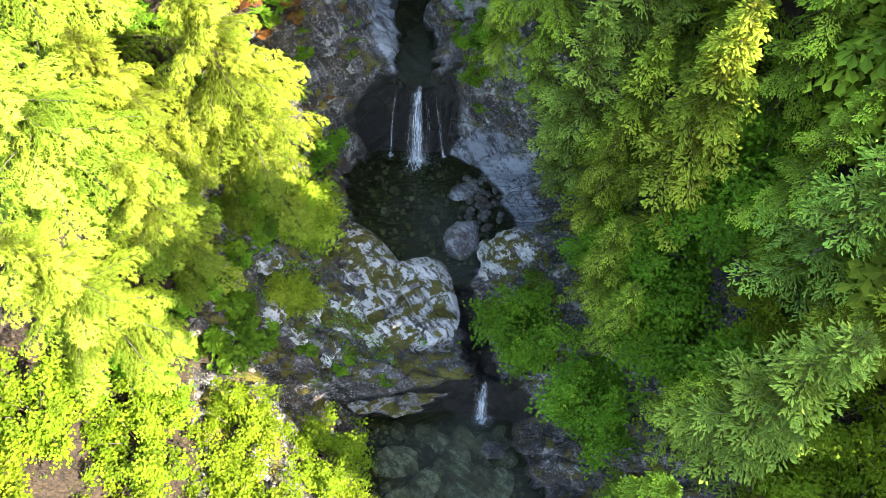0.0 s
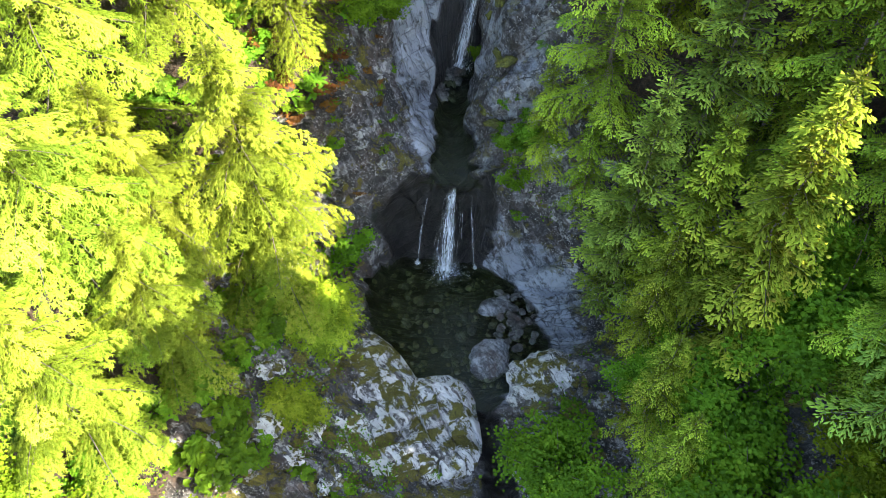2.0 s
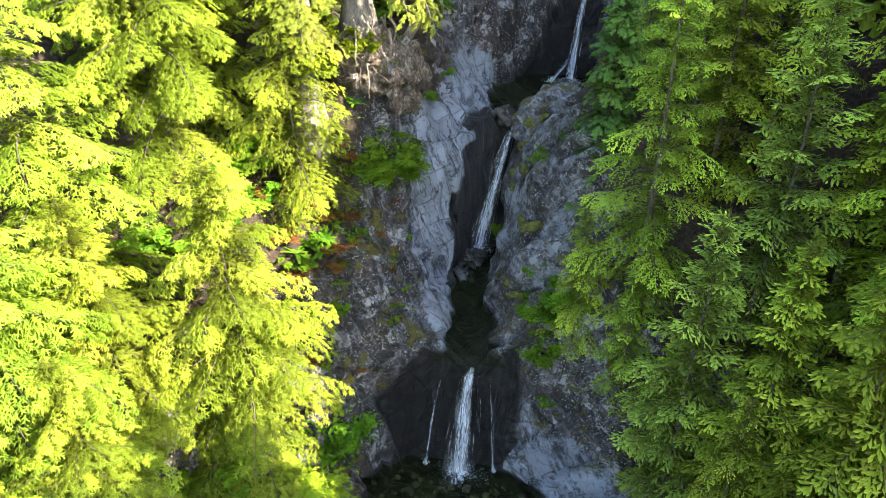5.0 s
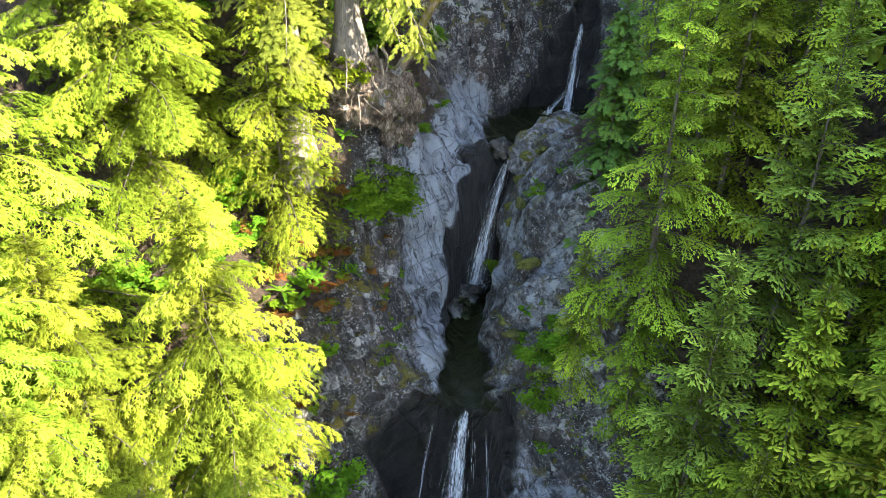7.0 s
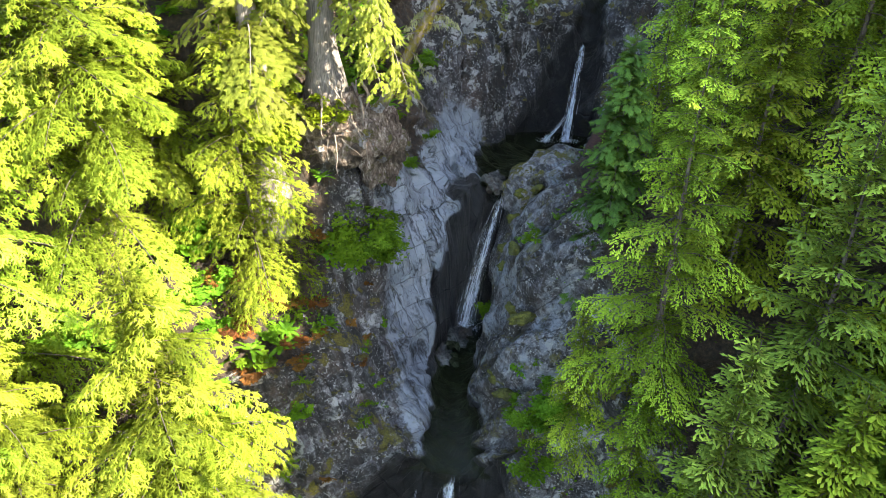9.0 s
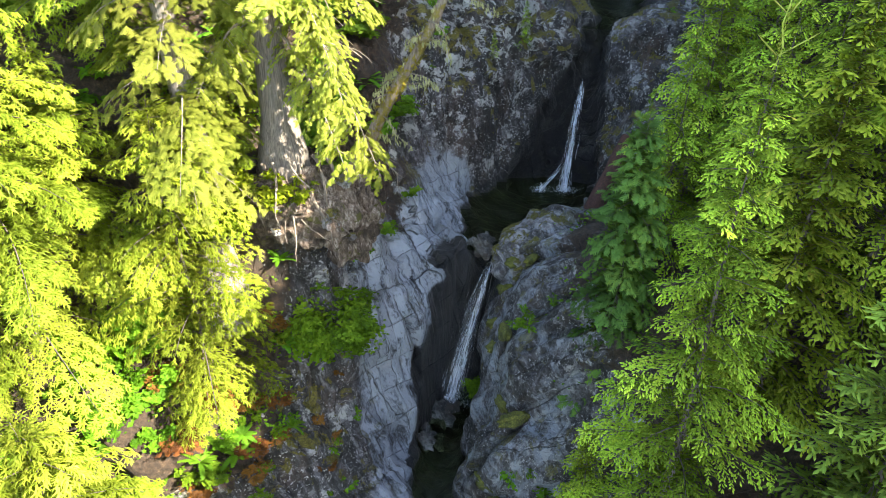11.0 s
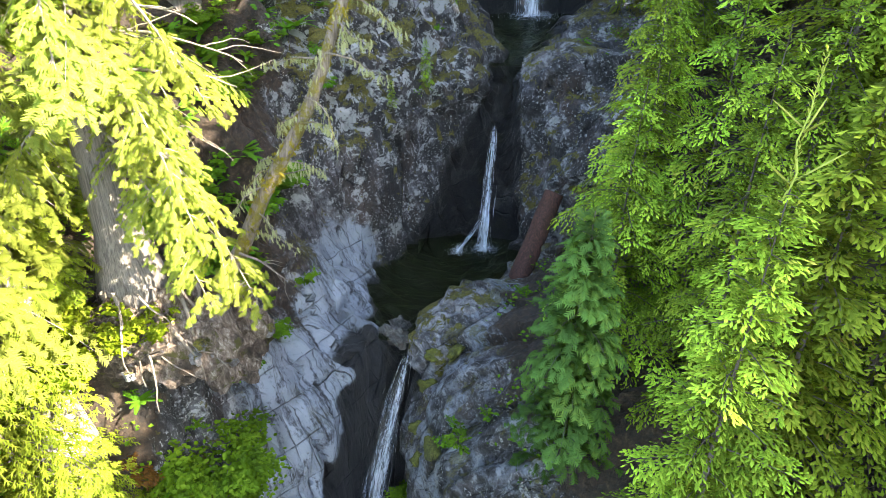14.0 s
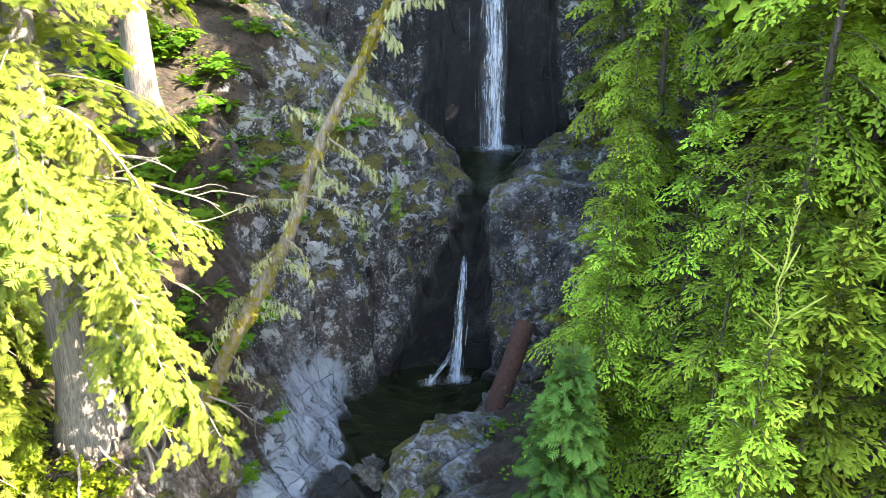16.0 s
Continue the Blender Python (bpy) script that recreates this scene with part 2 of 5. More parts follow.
def foam_material(name, solid):
    k = Nodes(name)
    pos = k.add("NewGeometry").outputs["Position"]
    streak = k.noise(1.0, 5, 0.7, k.add("Mapping", {"Vector": pos, "Scale": (16, 16, 1.6)}).outputs[0])
    hole = k.ramp(streak, [(0.5 - solid * 0.3, grey(0)), (0.78 - solid * 0.2, grey(1))])
    b = k.add("BsdfPrincipled", {"Base Color": (0.72, 0.76, 0.82, 1), "Roughness": 0.35})
    t = k.add("BsdfTranslucent", {0: (0.75, 0.8, 0.88, 1)})
    w = k.add("MixShader", {0: 0.4, 1: b.outputs[0], 2: t.outputs[0]})
    return k.out(k.add("MixShader", {0: hole, 1: k.add("BsdfTransparent").outputs[0], 2: w.outputs[0]}).outputs[0])


def veil_material():
    """Falling water as streaks that open and close."""
    k = Nodes("water_veil")
    across, down, edge = (k.add("Attribute", attribute_name=a).outputs["Fac"] for a in ("across", "down", "edge"))
    streak = k.noise(1.0, 5, 0.72, k.add("CombineXYZ", {0: k.math("MULTIPLY", across, 6.5), 1: k.math("MULTIPLY", down, 0.55)}).outputs[0], 0.3)
    fleck = k.noise(1.0, 4, 0.7, k.add("CombineXYZ", {0: k.math("MULTIPLY", across, 18.0), 1: k.math("MULTIPLY", down, 3.5)}).outputs[0], 0.3)
    cover = k.math("ADD", k.math("ADD", k.math("MULTIPLY", streak, 0.9), k.math("MULTIPLY", fleck, 0.35)), k.math("MULTIPLY", edge, 0.21))
    hole = k.ramp(cover, [(0.77, grey(0)), (0.97, grey(0.72))])
    hole = k.math("MULTIPLY", hole, k.ramp(edge, [(0.0, grey(0)), (0.25, grey(1))]))
    b = k.add("BsdfPrincipled", {"Base Color": (0.68, 0.73, 0.80, 1), "Roughness": 0.4})
    t = k.add("BsdfTranslucent", {0: (0.72, 0.78, 0.86, 1)})
    w = k.add("MixShader", {0: 0.4, 1: b.outputs[0], 2: t.outputs[0]})
    return k.out(k.add("MixShader", {0: hole, 1: k.add("BsdfTransparent").outputs[0], 2: w.outputs[0]}).outputs[0])


M_VEIL = veil_material()
M_ROCK = rock_material("canyon_rock", [(0.010, 0.0095, 0.0098), (0.034, 0.0315, 0.0325), (0.068, 0.065, 0.070), (0.16, 0.16, 0.172)], 0.75, 0.62)
M_WHITE = rock_material("lichen_rock", [(0.022, 0.021, 0.02), (0.10, 0.097, 0.094), (0.24, 0.24, 0.24), (0.42, 0.42, 0.425)], 1.0, 0.62, big=1.0)
M_BLUE = rock_material("smooth_grey_rock", [(0.045, 0.047, 0.052), (0.11, 0.12, 0.132), (0.20, 0.215, 0.235), (0.32, 0.335, 0.36)], 0.4, 0.0)
M_MOSSY = rock_material("mossy_rock", [(0.06, 0.058, 0.062), (0.15, 0.146, 0.155), (0.24, 0.237, 0.25), (0.34, 0.34, 0.355)], 0.35, 0.9)
M_WETROCK = rock_material("wet_stone", [(0.018, 0.018, 0.018), (0.05, 0.053, 0.052), (0.10, 0.106, 0.104), (0.16, 0.168, 0.162)], 0.15, 0.0)
def soil_material():
    k = Nodes("bank_soil")
    pos = k.add("NewGeometry").outputs["Position"]
    n = k.noise(4.0, 10, 0.8, place_vec(k, (1.4, 1.4, 0.6)), 0.4)
    col = k.ramp(n, [(0.33, (0.02, 0.014, 0.010)), (0.44, (0.09, 0.062, 0.046)), (0.54, (0.20, 0.155, 0.125)), (0.64, (0.46, 0.41, 0.37))])
    col = k.mix(k.ramp(k.noise(0.9, 5, 0.6, pos, 0.5), [(0.40, grey(0.85)), (0.54, grey(0))]), col, k.mix(1.0, col, (0.16, 0.12, 0.09), "MULTIPLY"))
    mf = k.ramp(k.noise(1.1, 7, 0.72, pos), [(0.57, grey(0)), (0.61, grey(1))])
    col = k.mix(mf, col, (0.06, 0.055, 0.008))
    bump = k.add("Bump", {"Height": n, "Strength": 1.0, "Distance": 0.25}).outputs[0]
    return k.out(k.add("BsdfPrincipled", {"Base Color": col, "Roughness": 0.95, "Normal": bump}).outputs[0])


def pad_material():
    k = Nodes("moss_pad")
    pos = k.add("NewGeometry").outputs["Position"]
    fine = k.noise(18.0, 5, 0.7, pos)
    col = k.ramp(k.math("ADD", k.math("MULTIPLY", fine, 0.6), k.math("MULTIPLY", k.noise(2.5, 4, 0.6, pos), 0.4)), [(0.38, (0.018, 0.019, 0.003)), (0.5, (0.06, 0.064, 0.007)), (0.62, (0.13, 0.13, 0.014))])
    bump = k.add("Bump", {"Height": fine, "Strength": 1.0, "Distance": 0.06}).outputs[0]
    return k.out(k.add("BsdfPrincipled", {"Base Color": col, "Roughness": 0.95, "Normal": bump}).outputs[0])


M_PAD = pad_material()
M_SOIL = soil_material()
# needles of the right slope's firs and hemlocks, colour raised to replace missing light
M_LIFTED_NEEDLES = leaf_material("lifted_needles", [(0.0, (0.085, 0.155, 0.018)), (0.4, (0.18, 0.30, 0.032)), (0.75, (0.27, 0.405, 0.045)), (0.93, (0.33, 0.42, 0.055)), (1.0, (0.26, 0.18, 0.05))], 0.5, young=2.4)
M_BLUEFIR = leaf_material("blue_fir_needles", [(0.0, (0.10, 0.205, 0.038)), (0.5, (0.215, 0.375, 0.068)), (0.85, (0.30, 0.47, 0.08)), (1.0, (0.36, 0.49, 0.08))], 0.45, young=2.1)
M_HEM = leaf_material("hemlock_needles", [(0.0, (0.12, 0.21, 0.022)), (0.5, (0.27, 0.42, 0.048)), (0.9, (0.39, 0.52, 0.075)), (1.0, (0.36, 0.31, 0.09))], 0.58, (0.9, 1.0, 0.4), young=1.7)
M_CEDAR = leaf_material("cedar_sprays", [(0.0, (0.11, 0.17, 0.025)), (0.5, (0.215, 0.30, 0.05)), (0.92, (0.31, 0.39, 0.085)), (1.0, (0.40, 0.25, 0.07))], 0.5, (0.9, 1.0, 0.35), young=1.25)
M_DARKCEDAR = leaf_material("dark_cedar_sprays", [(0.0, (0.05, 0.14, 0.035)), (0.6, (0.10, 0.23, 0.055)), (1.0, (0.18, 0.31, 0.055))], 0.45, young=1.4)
M_LEAF = leaf_material("alder_leaves", [(0.0, (0.06, 0.15, 0.014)), (0.6, (0.13, 0.28, 0.02)), (1.0, (0.25, 0.40, 0.035))], 0.5)
M_YLEAF = leaf_material("maple_leaves", [(0.0, (0.10, 0.16, 0.010)), (0.6, (0.18, 0.26, 0.016)), (1.0, (0.29, 0.33, 0.03))], 0.5)
M_LEADER = leaf_material("pale_leader_needles", [(0.0, (0.30, 0.38, 0.06)), (1.0, (0.45, 0.48, 0.12))], 0.4)
M_YEW = leaf_material("yew_needles", [(0.0, (0.13, 0.20, 0.016)), (0.6, (0.27, 0.37, 0.028)), (1.0, (0.40, 0.45, 0.05))], 0.45)
M_FERN = leaf_material("fern_fronds", [(0.0, (0.05, 0.16, 0.015)), (0.7, (0.11, 0.26, 0.02)), (1.0, (0.26, 0.12, 0.05))], 0.45)
M_LICHEN = leaf_material("hanging_lichen", [(0.0, (0.30, 0.33, 0.20)), (1.0, (0.50, 0.50, 0.30))], 0.4)
M_DEAD = leaf_material("dead_needles", [(0.0, (0.10, 0.045, 0.015)), (1.0, (0.25, 0.11, 0.03))], 0.3, (1, 0.7, 0.3))
M_MOSS = leaf_material("trunk_moss", [(0.0, (0.10, 0.07, 0.012)), (0.6, (0.22, 0.17, 0.02)), (1.0, (0.34, 0.28, 0.04))], 0.3)
LEAFY = [M_MOSS, M_LIFTED_NEEDLES, M_BLUEFIR, M_HEM, M_CEDAR, M_DARKCEDAR, M_LEAF, M_YLEAF, M_LEADER, M_YEW, M_FERN, M_LICHEN, M_DEAD]
M_BARK = bark_material("conifer_bark", (0.030, 0.023, 0.017), (0.115, 0.095, 0.078))
M_ROOT = bark_material("root_bark", (0.06, 0.045, 0.035), (0.20, 0.17, 0.145))
M_CEDARBARK = bark_material("cedar_bark", (0.05, 0.042, 0.036), (0.22, 0.195, 0.175), 0, (14, 14, 0.6))
M_MOSSBARK = bark_material("mossy_bark", (0.07, 0.052, 0.038), (0.24, 0.20, 0.165), 0.32)
M_REDLOG = bark_material("red_log_wood", (0.010, 0.004, 0.003), (0.09, 0.034, 0.021), 0, (9, 9, 0.9))
M_PALEWOOD = bark_material("bleached_wood", (0.07, 0.058, 0.045), (0.24, 0.21, 0.17))
def gravel_material():
    k = Nodes("creek_gravel")
    rnd = k.add("NewGeometry").outputs["Random Per Island"]
    col = k.ramp(rnd, [(0.0, (0.03, 0.032, 0.022)), (0.4, (0.07, 0.07, 0.05)), (0.8, (0.105, 0.105, 0.08)), (0.95, (0.17, 0.155, 0.11)), (1.0, (0.24, 0.24, 0.22))])
    col = k.mix(k.noise(9.0, 6, 0.7, k.add("NewGeometry").outputs["Position"]), col, (0.04, 0.042, 0.025))
    return k.out(k.add("BsdfPrincipled", {"Base Color": col, "Roughness": 0.5}).outputs[0])


M_GRAVEL = gravel_material()
M_WATER = water_material()
M_FALL = foam_material("falling_water", 0.45)
M_FOAM = foam_material("white_foam", 0.9)


# ---- mesh helpers ----
def mesh_from(name, verts, faces, material, smooth=False, tip=None, tone=None):
    """A mesh from an array of places and an array of equal-sized faces."""
    verts, faces = np.asarray(verts, np.float32), np.asarray(faces, np.int32)
    me = bpy.data.meshes.new(name)
    n, k = faces.shape
    me.vertices.add(len(verts))
    me.vertices.foreach_set("co", verts.ravel())
    me.loops.add(n * k)
    me.loops.foreach_set("vertex_index", faces.ravel())
    me.polygons.add(n)
    me.polygons.foreach_set("loop_start", np.arange(0, n * k, k, dtype=np.int32))
    me.polygons.foreach_set("use_smooth", np.full(n, smooth))
    me.update(calc_edges=True)
    me.materials.append(material)
    if tone is None and material in LEAFY:
        tone = np.full(len(verts), 0.6)
    if tone is not None:
        me.attributes.new("tone", "FLOAT", "POINT").data.foreach_set("value", np.asarray(tone, np.float32))
    if tip is not None:
        me.attributes.new("tip", "FLOAT", "POINT").data.foreach_set("value", np.asarray(tip, np.float32))
    return me


def child(name, me, parent, label=""):
    ob = new(name, me)
    ob.parent = parent
    return tagged(ob, label)


def stamp(template, P, D, U, L, W):
    """Copies of a small template (verts, triangles; its length along y) at places P, along D, with normals U."""
    tv, tf = template
    D = D / np.linalg.norm(D, axis=1, keepdims=True)
    X = np.cross(D, U)
    X /= np.linalg.norm(X, axis=1, keepdims=True) + 1e-9
    Z = np.cross(X, D)
    v = P[:, None] + tv[None, :, :1] * W[:, None, None] * X[:, None] + tv[None, :, 1:2] * L[:, None, None] * D[:, None] + tv[None, :, 2:3] * W[:, None, None] * Z[:, None]
    f = tf[None] + (np.arange(len(P)) * len(tv))[:, None, None]
    return v.reshape(-1, 3), f.reshape(-1, 3)


def comb(teeth, sweep, sag, taper, full=2):
    """A feather of needles: a spine with teeth on both sides."""
    verts, faces = [(0, i / teeth, 0) for i in range(teeth + 1)], []
    for i in range(teeth):
        for side in (-1, 1):
            w = taper(i / max(teeth - 1, 1))
            j = min(i + full, teeth)
            faces.append((i, j, len(verts)) if side > 0 else (j, i, len(verts)))
            verts.append((side * w, min(1.08, (i + 0.3) / teeth + sweep), -sag * w))
    return np.array(verts, float), np.array(faces)


# a twig with pointed side twigs, alternating
FEATHER = (np.array([(-0.13, 0, 0), (0.13, 0, 0), (0, 1, -0.1), (0, 0.08, 0.03), (0, 0.34, 0.03), (0.62, 0.62, -0.2), (0, 0.22, 0.03), (0, 0.5, 0.03), (-0.6, 0.8, -0.2), (0, 0.45, 0.03), (0, 0.7, 0.03), (0.42, 0.97, -0.2)], float), np.array([(0, 1, 2), (3, 5, 4), (6, 7, 8), (9, 11, 10)]))
# a blunt brush of needles with drooping sides
FIR_SHOOT = (np.array([(0, 0, 0.1), (0.42, 0.22, -0.22), (0.5, 0.78, -0.25), (0, 1, -0.06), (-0.5, 0.78, -0.25), (-0.42, 0.22, -0.22)], float), np.array([(0, 1, 2), (0, 2, 3), (0, 3, 4), (0, 4, 5)]))
# a slim twig tip, folded along its middle
TWIG_TIP = (np.array([(0, 0, 0.05), (0.46, 0.62, -0.18), (0, 1, -0.04), (-0.46, 0.62, -0.18)], float), np.array([(0, 1, 2), (0, 2, 3)]))
SPRAY = comb(4, 0.3, 0.25, lambda f: 0.45 + 0.75 * math.sin(math.pi * (0.2 + 0.72 * f)), 1)
def lace(teeth):
    """A flat spray of scale leaves: a slim spine with separate side twigs."""
    verts, faces = [(-0.07, 0, 0), (0.07, 0, 0), (0, 1.05, -0.08)], [(0, 1, 2)]
    for i in range(teeth):
        for side in (-1, 1):
            y, n = (i + 0.25 + 0.25 * side) / (teeth + 0.6), len(verts)
            w = 0.5 + 0.6 * math.sin(math.pi * (0.25 + 0.65 * i / teeth))
            verts += [(0, y, 0.02), (0, y + 0.22, 0.02), (side * w, min(1.05, y + 0.42), -0.22)]
            faces.append((n, n + 2, n + 1) if side > 0 else (n, n + 1, n + 2))
    return np.array(verts, float), np.array(faces)


LACE = lace(4)
FROND = comb(9, 0.06, 0.12, lambda f: 0.35 + 0.65 * math.sin(math.pi * (0.25 + 0.7 * f)))
LEAF = (np.array([(0, 0, 0), (0.5, 0.35, 0.14), (0.42, 0.75, 0.1), (0, 1, -0.08), (-0.42, 0.75, 0.1), (-0.5, 0.35, 0.14)], float), np.array([(0, 1, 2), (0, 2, 3), (0, 3, 4), (0, 4, 5)]))


TINY_LEAF = (np.array([(0, 0, 0), (0.5, 0.5, 0.15), (0, 1, 0), (-0.5, 0.5, 0.15)], float), np.array([(0, 1, 2), (0, 2, 3)]))


def limb_mesh(name, paths, material, sides=5):
    """Tapered limbs along paths of (places, radii)."""
    V, F = [], []
    n = 0
    for pts, radii in paths:
        pts = np.asarray(pts, float)
        tang = np.gradient(pts, axis=0)
        tang /= np.linalg.norm(tang, axis=1, keepdims=True) + 1e-9
        ref = np.array([0.31, 0.87, 0.38])
        a = np.cross(tang, ref)
        a /= np.linalg.norm(a, axis=1, keepdims=True) + 1e-9
        b = np.cross(tang, a)
        ang = np.arange(sides) * 2 * math.pi / sides
        ring = pts[:, None] + np.asarray(radii)[:, None, None] * (np.cos(ang)[None, :, None] * a[:, None] + np.sin(ang)[None, :, None] * b[:, None])
        V.append(ring.reshape(-1, 3))
        for i in range(len(pts) - 1):
            for j in range(sides):
                p, q = n + i * sides + j, n + i * sides + (j + 1) % sides
                F.append((p, q, q + sides, p + sides))
        n += len(pts) * sides
    return mesh_from(name, np.concatenate(V), F, material, True)


# ---- the canyon's plan: stations up the creek ----
# y, water level, left shore, right shore, heights at 0.5, 2, 4.5, 9, 16 and 30 m from the left shore, the same from the right shore
STATIONS = []


def station(y, water, xl, xr, left, right):
    STATIONS.append((y, water, xl, xr, *left, *right))


station(-30, -10.5, -6, 6, (-9, -7, -4, 0, 5, 15), (-9, -6, -2, 3, 8, 17))
station(4, -9, -5, 6.5, (-8.5, -6.5, -3.5, 0.5, 6, 16), (-8.3, -6, -2, 3, 9, 18))
station(11, -9, -5.5, 4.2, (-7.5, -5.5, -3.5, -1, 4, 15), (-7.8, -5.5, -2, 3, 8.5, 18))
station(12.4, -4.8, 1.6, 2.8, (-4.2, -3.8, -3.5, -3.3, 0, 12), (-4, -3, -1, 3, 8.5, 18))
station(16, -4.4, 1.0, 2.1, (-4.2, -4.4, -4.2, -2.6, 2, 13), (-3.5, -2.5, -1, 3, 9, 19))
station(19.5, -4, -3.2, 1.0, (-3.9, -3.6, -2.3, 0.5, 6, 17), (-3.6, -2.4, -1.2, 2.5, 8.5, 19))
station(22.5, -4, -6.2, 3.2, (-3.4, -2, -0.8, 3, 8, 18), (-3.7, -2.3, 0, 4, 9.5, 20))
station(26, -4, -8, 2.8, (-2.5, 0, 2, 5, 10, 20), (-3.4, -1.8, 0.5, 5, 10.5, 21))
station(28.5, -4, -5.8, -1.0, (-1.5, 1.5, 3.5, 7, 12, 22), (-2.8, 0.3, 3, 7, 12, 22))
station(29.6, 2.5, -3.4, -1.2, (2.8, 3.2, 5, 9, 14, 24), (3, 4.5, 6.5, 9.5, 14, 23))
station(33.6, 2.6, -4.0, -1.9, (3.4, 4.8, 9.4, 12, 16, 26), (4, 9, 13, 15, 18, 26))
station(35.5, 2.6, -4.15, -2.1, (3.7, 7.0, 17.2, 19.8, 22, 29), (4.2, 10.5, 13.6, 15, 18.3, 26))
station(37.5, 2.6, -4.2, -2.4, (8.4, 11.3, 17.2, 20.3, 23, 30), (4.5, 11.5, 13.6, 15, 18.5, 26))
station(39.3, 2.6, -3.5, -2.2, (10, 11.3, 15.8, 20, 23, 30), (6, 11.5, 13.4, 15, 19, 27))
station(40.4, 2.8, -2.8, -1.9, (10.6, 11.1, 13.6, 19.3, 23, 30), (9, 12, 13.0, 15, 19, 27))
station(41.2, 10.6, -2.4, -1.2, (11.1, 11.3, 12.6, 18.8, 23, 30), (11.5, 12.8, 12.9, 15.5, 19.5, 27))
station(44, 10.8, -3.1, 0.0, (11.3, 11.9, 19, 22.4, 26, 32), (11.7, 12.3, 12.7, 16, 20, 28))
station(45.8, 10.8, -2.8, 3.1, (11.6, 13.4, 19.5, 23, 26.5, 33), (11.5, 13, 15, 18, 21.5, 29))
station(47, 10.8, -2.4, 3.2, (16, 17.8, 20.5, 24, 27, 33), (12, 14, 16.5, 19.5, 22.5, 29.5))
station(48.6, 10.8, -1.6, 3.3, (16.5, 18.2, 20.8, 24.3, 27.5, 34), (12.5, 15.5, 18, 20.5, 23.5, 30))
station(51, 15.9, 1.7, 2.8, (17, 18.3, 20.3, 24.3, 28, 34), (17.5, 18.5, 18.9, 20.5, 24, 31))
station(53, 18.0, 2.6, 3.5, (19, 20.3, 22.5, 26, 30, 36), (18.4, 18.7, 18.9, 20.5, 25, 32))
station(57, 18.1, 2.2, 5.0, (19, 20.3, 22.3, 26, 31, 37), (18.3, 18.6, 19.4, 22, 27, 34))
station(61.5, 18.1, 1.6, 7.2, (18.6, 19.8, 22, 25.5, 32, 38), (18.5, 19.2, 21, 24.5, 29, 36))
station(63.2, 31, 2.4, 6.4, (31.5, 32, 33, 35, 37, 42), (31.5, 32, 33, 34, 36, 41))
station(90, 38, 2.4, 6.4, (38.5, 39, 40, 42, 45, 52), (38.5, 39, 40, 42, 45, 52))
PLAN = np.array(STATIONS)
REACH = np.array([0.5, 2.0, 4.5, 9.0, 16.0, 30.0])


def plan_at(y):
    p = np.array([np.interp(y, PLAN[:, 0], PLAN[:, c]) for c in range(PLAN.shape[1])])
    wide = min(1.0, (p[3] - p[2]) / 4)
    p[2] += 0.45 * wide * noise.noise(Vector((3.1, y * 0.75, 0)))
    p[3] += 0.45 * wide * noise.noise(Vector((9.7, y * 0.75, 0)))
    return p


def ground(x, y):
    """The plain height of the canyon, without relief."""
    p = plan_at(y)
    if p[2] <= x <= p[3]:
        return p[1] - 0.5
    d, row = (p[2] - x, p[4:10]) if x < p[2] else (x - p[3], p[10:16])
    return float(np.interp(d, np.r_[0, REACH, 60], np.r_[p[1] - 0.3, row, row[-1] + 14]))


JOINTS = [Vector(a).normalized() for a in JOINT_AXES]


def relief(p, amount):
    """Broken rock: swells, blocks between three sets of joints with level offsets, and cracks between them."""
    w = p + 0.45 * noise.noise_vector(p * 0.35)
    c = [w.dot(JOINTS[0]) / 0.95, w.dot(JOINTS[1]) / 1.6, w.dot(JOINTS[2]) / 2.3]
    cell = [math.floor(v) for v in c]
    block = noise.cell(Vector(cell) * 1.37 + Vector((0.5, 0.5, 0.5))) - 0.5
    tilt = (c[0] - cell[0] - 0.5) * (noise.cell(Vector(cell) * 2.11 + Vector((0.5, 0.5, 0.5))) - 0.3)
    gap = max(0.0, 1 - min(min(v - f, f + 1 - v) * s for v, f, s in zip(c, cell, (0.95, 1.6, 2.3))) * 9)
    r = Vector((0.22 * (p.x + 0.6 * p.y), 1.1 * (p.y - 0.5 * p.x + 0.4 * p.z), 0.8 * p.z)) + 0.25 * noise.noise_vector(p * 0.6)
    ridge = 1 - abs(noise.noise(r)) * 2
    step = 1 - abs(noise.noise(r * 2.3 + Vector((5, 0, 0)))) * 2
    return amount * (0.46 * noise.fractal(p * 0.3, 1.0, 2.0, 3) + 0.34 * block + 0.26 * tilt - 0.16 * gap * gap + 0.16 * ridge + 0.10 * step + 0.07 * noise.fractal(p * 2.0, 1.0, 2.0, 3))


SOIL_Y, SOIL_D = (0, 11, 13, 20, 29, 31, 36, 43, 47, 50, 62), (6, 9, 16, 12, 7.5, 5.5, 4.3, 3.2, 4.2, 8, 10)  # where the soil begins, from the shore


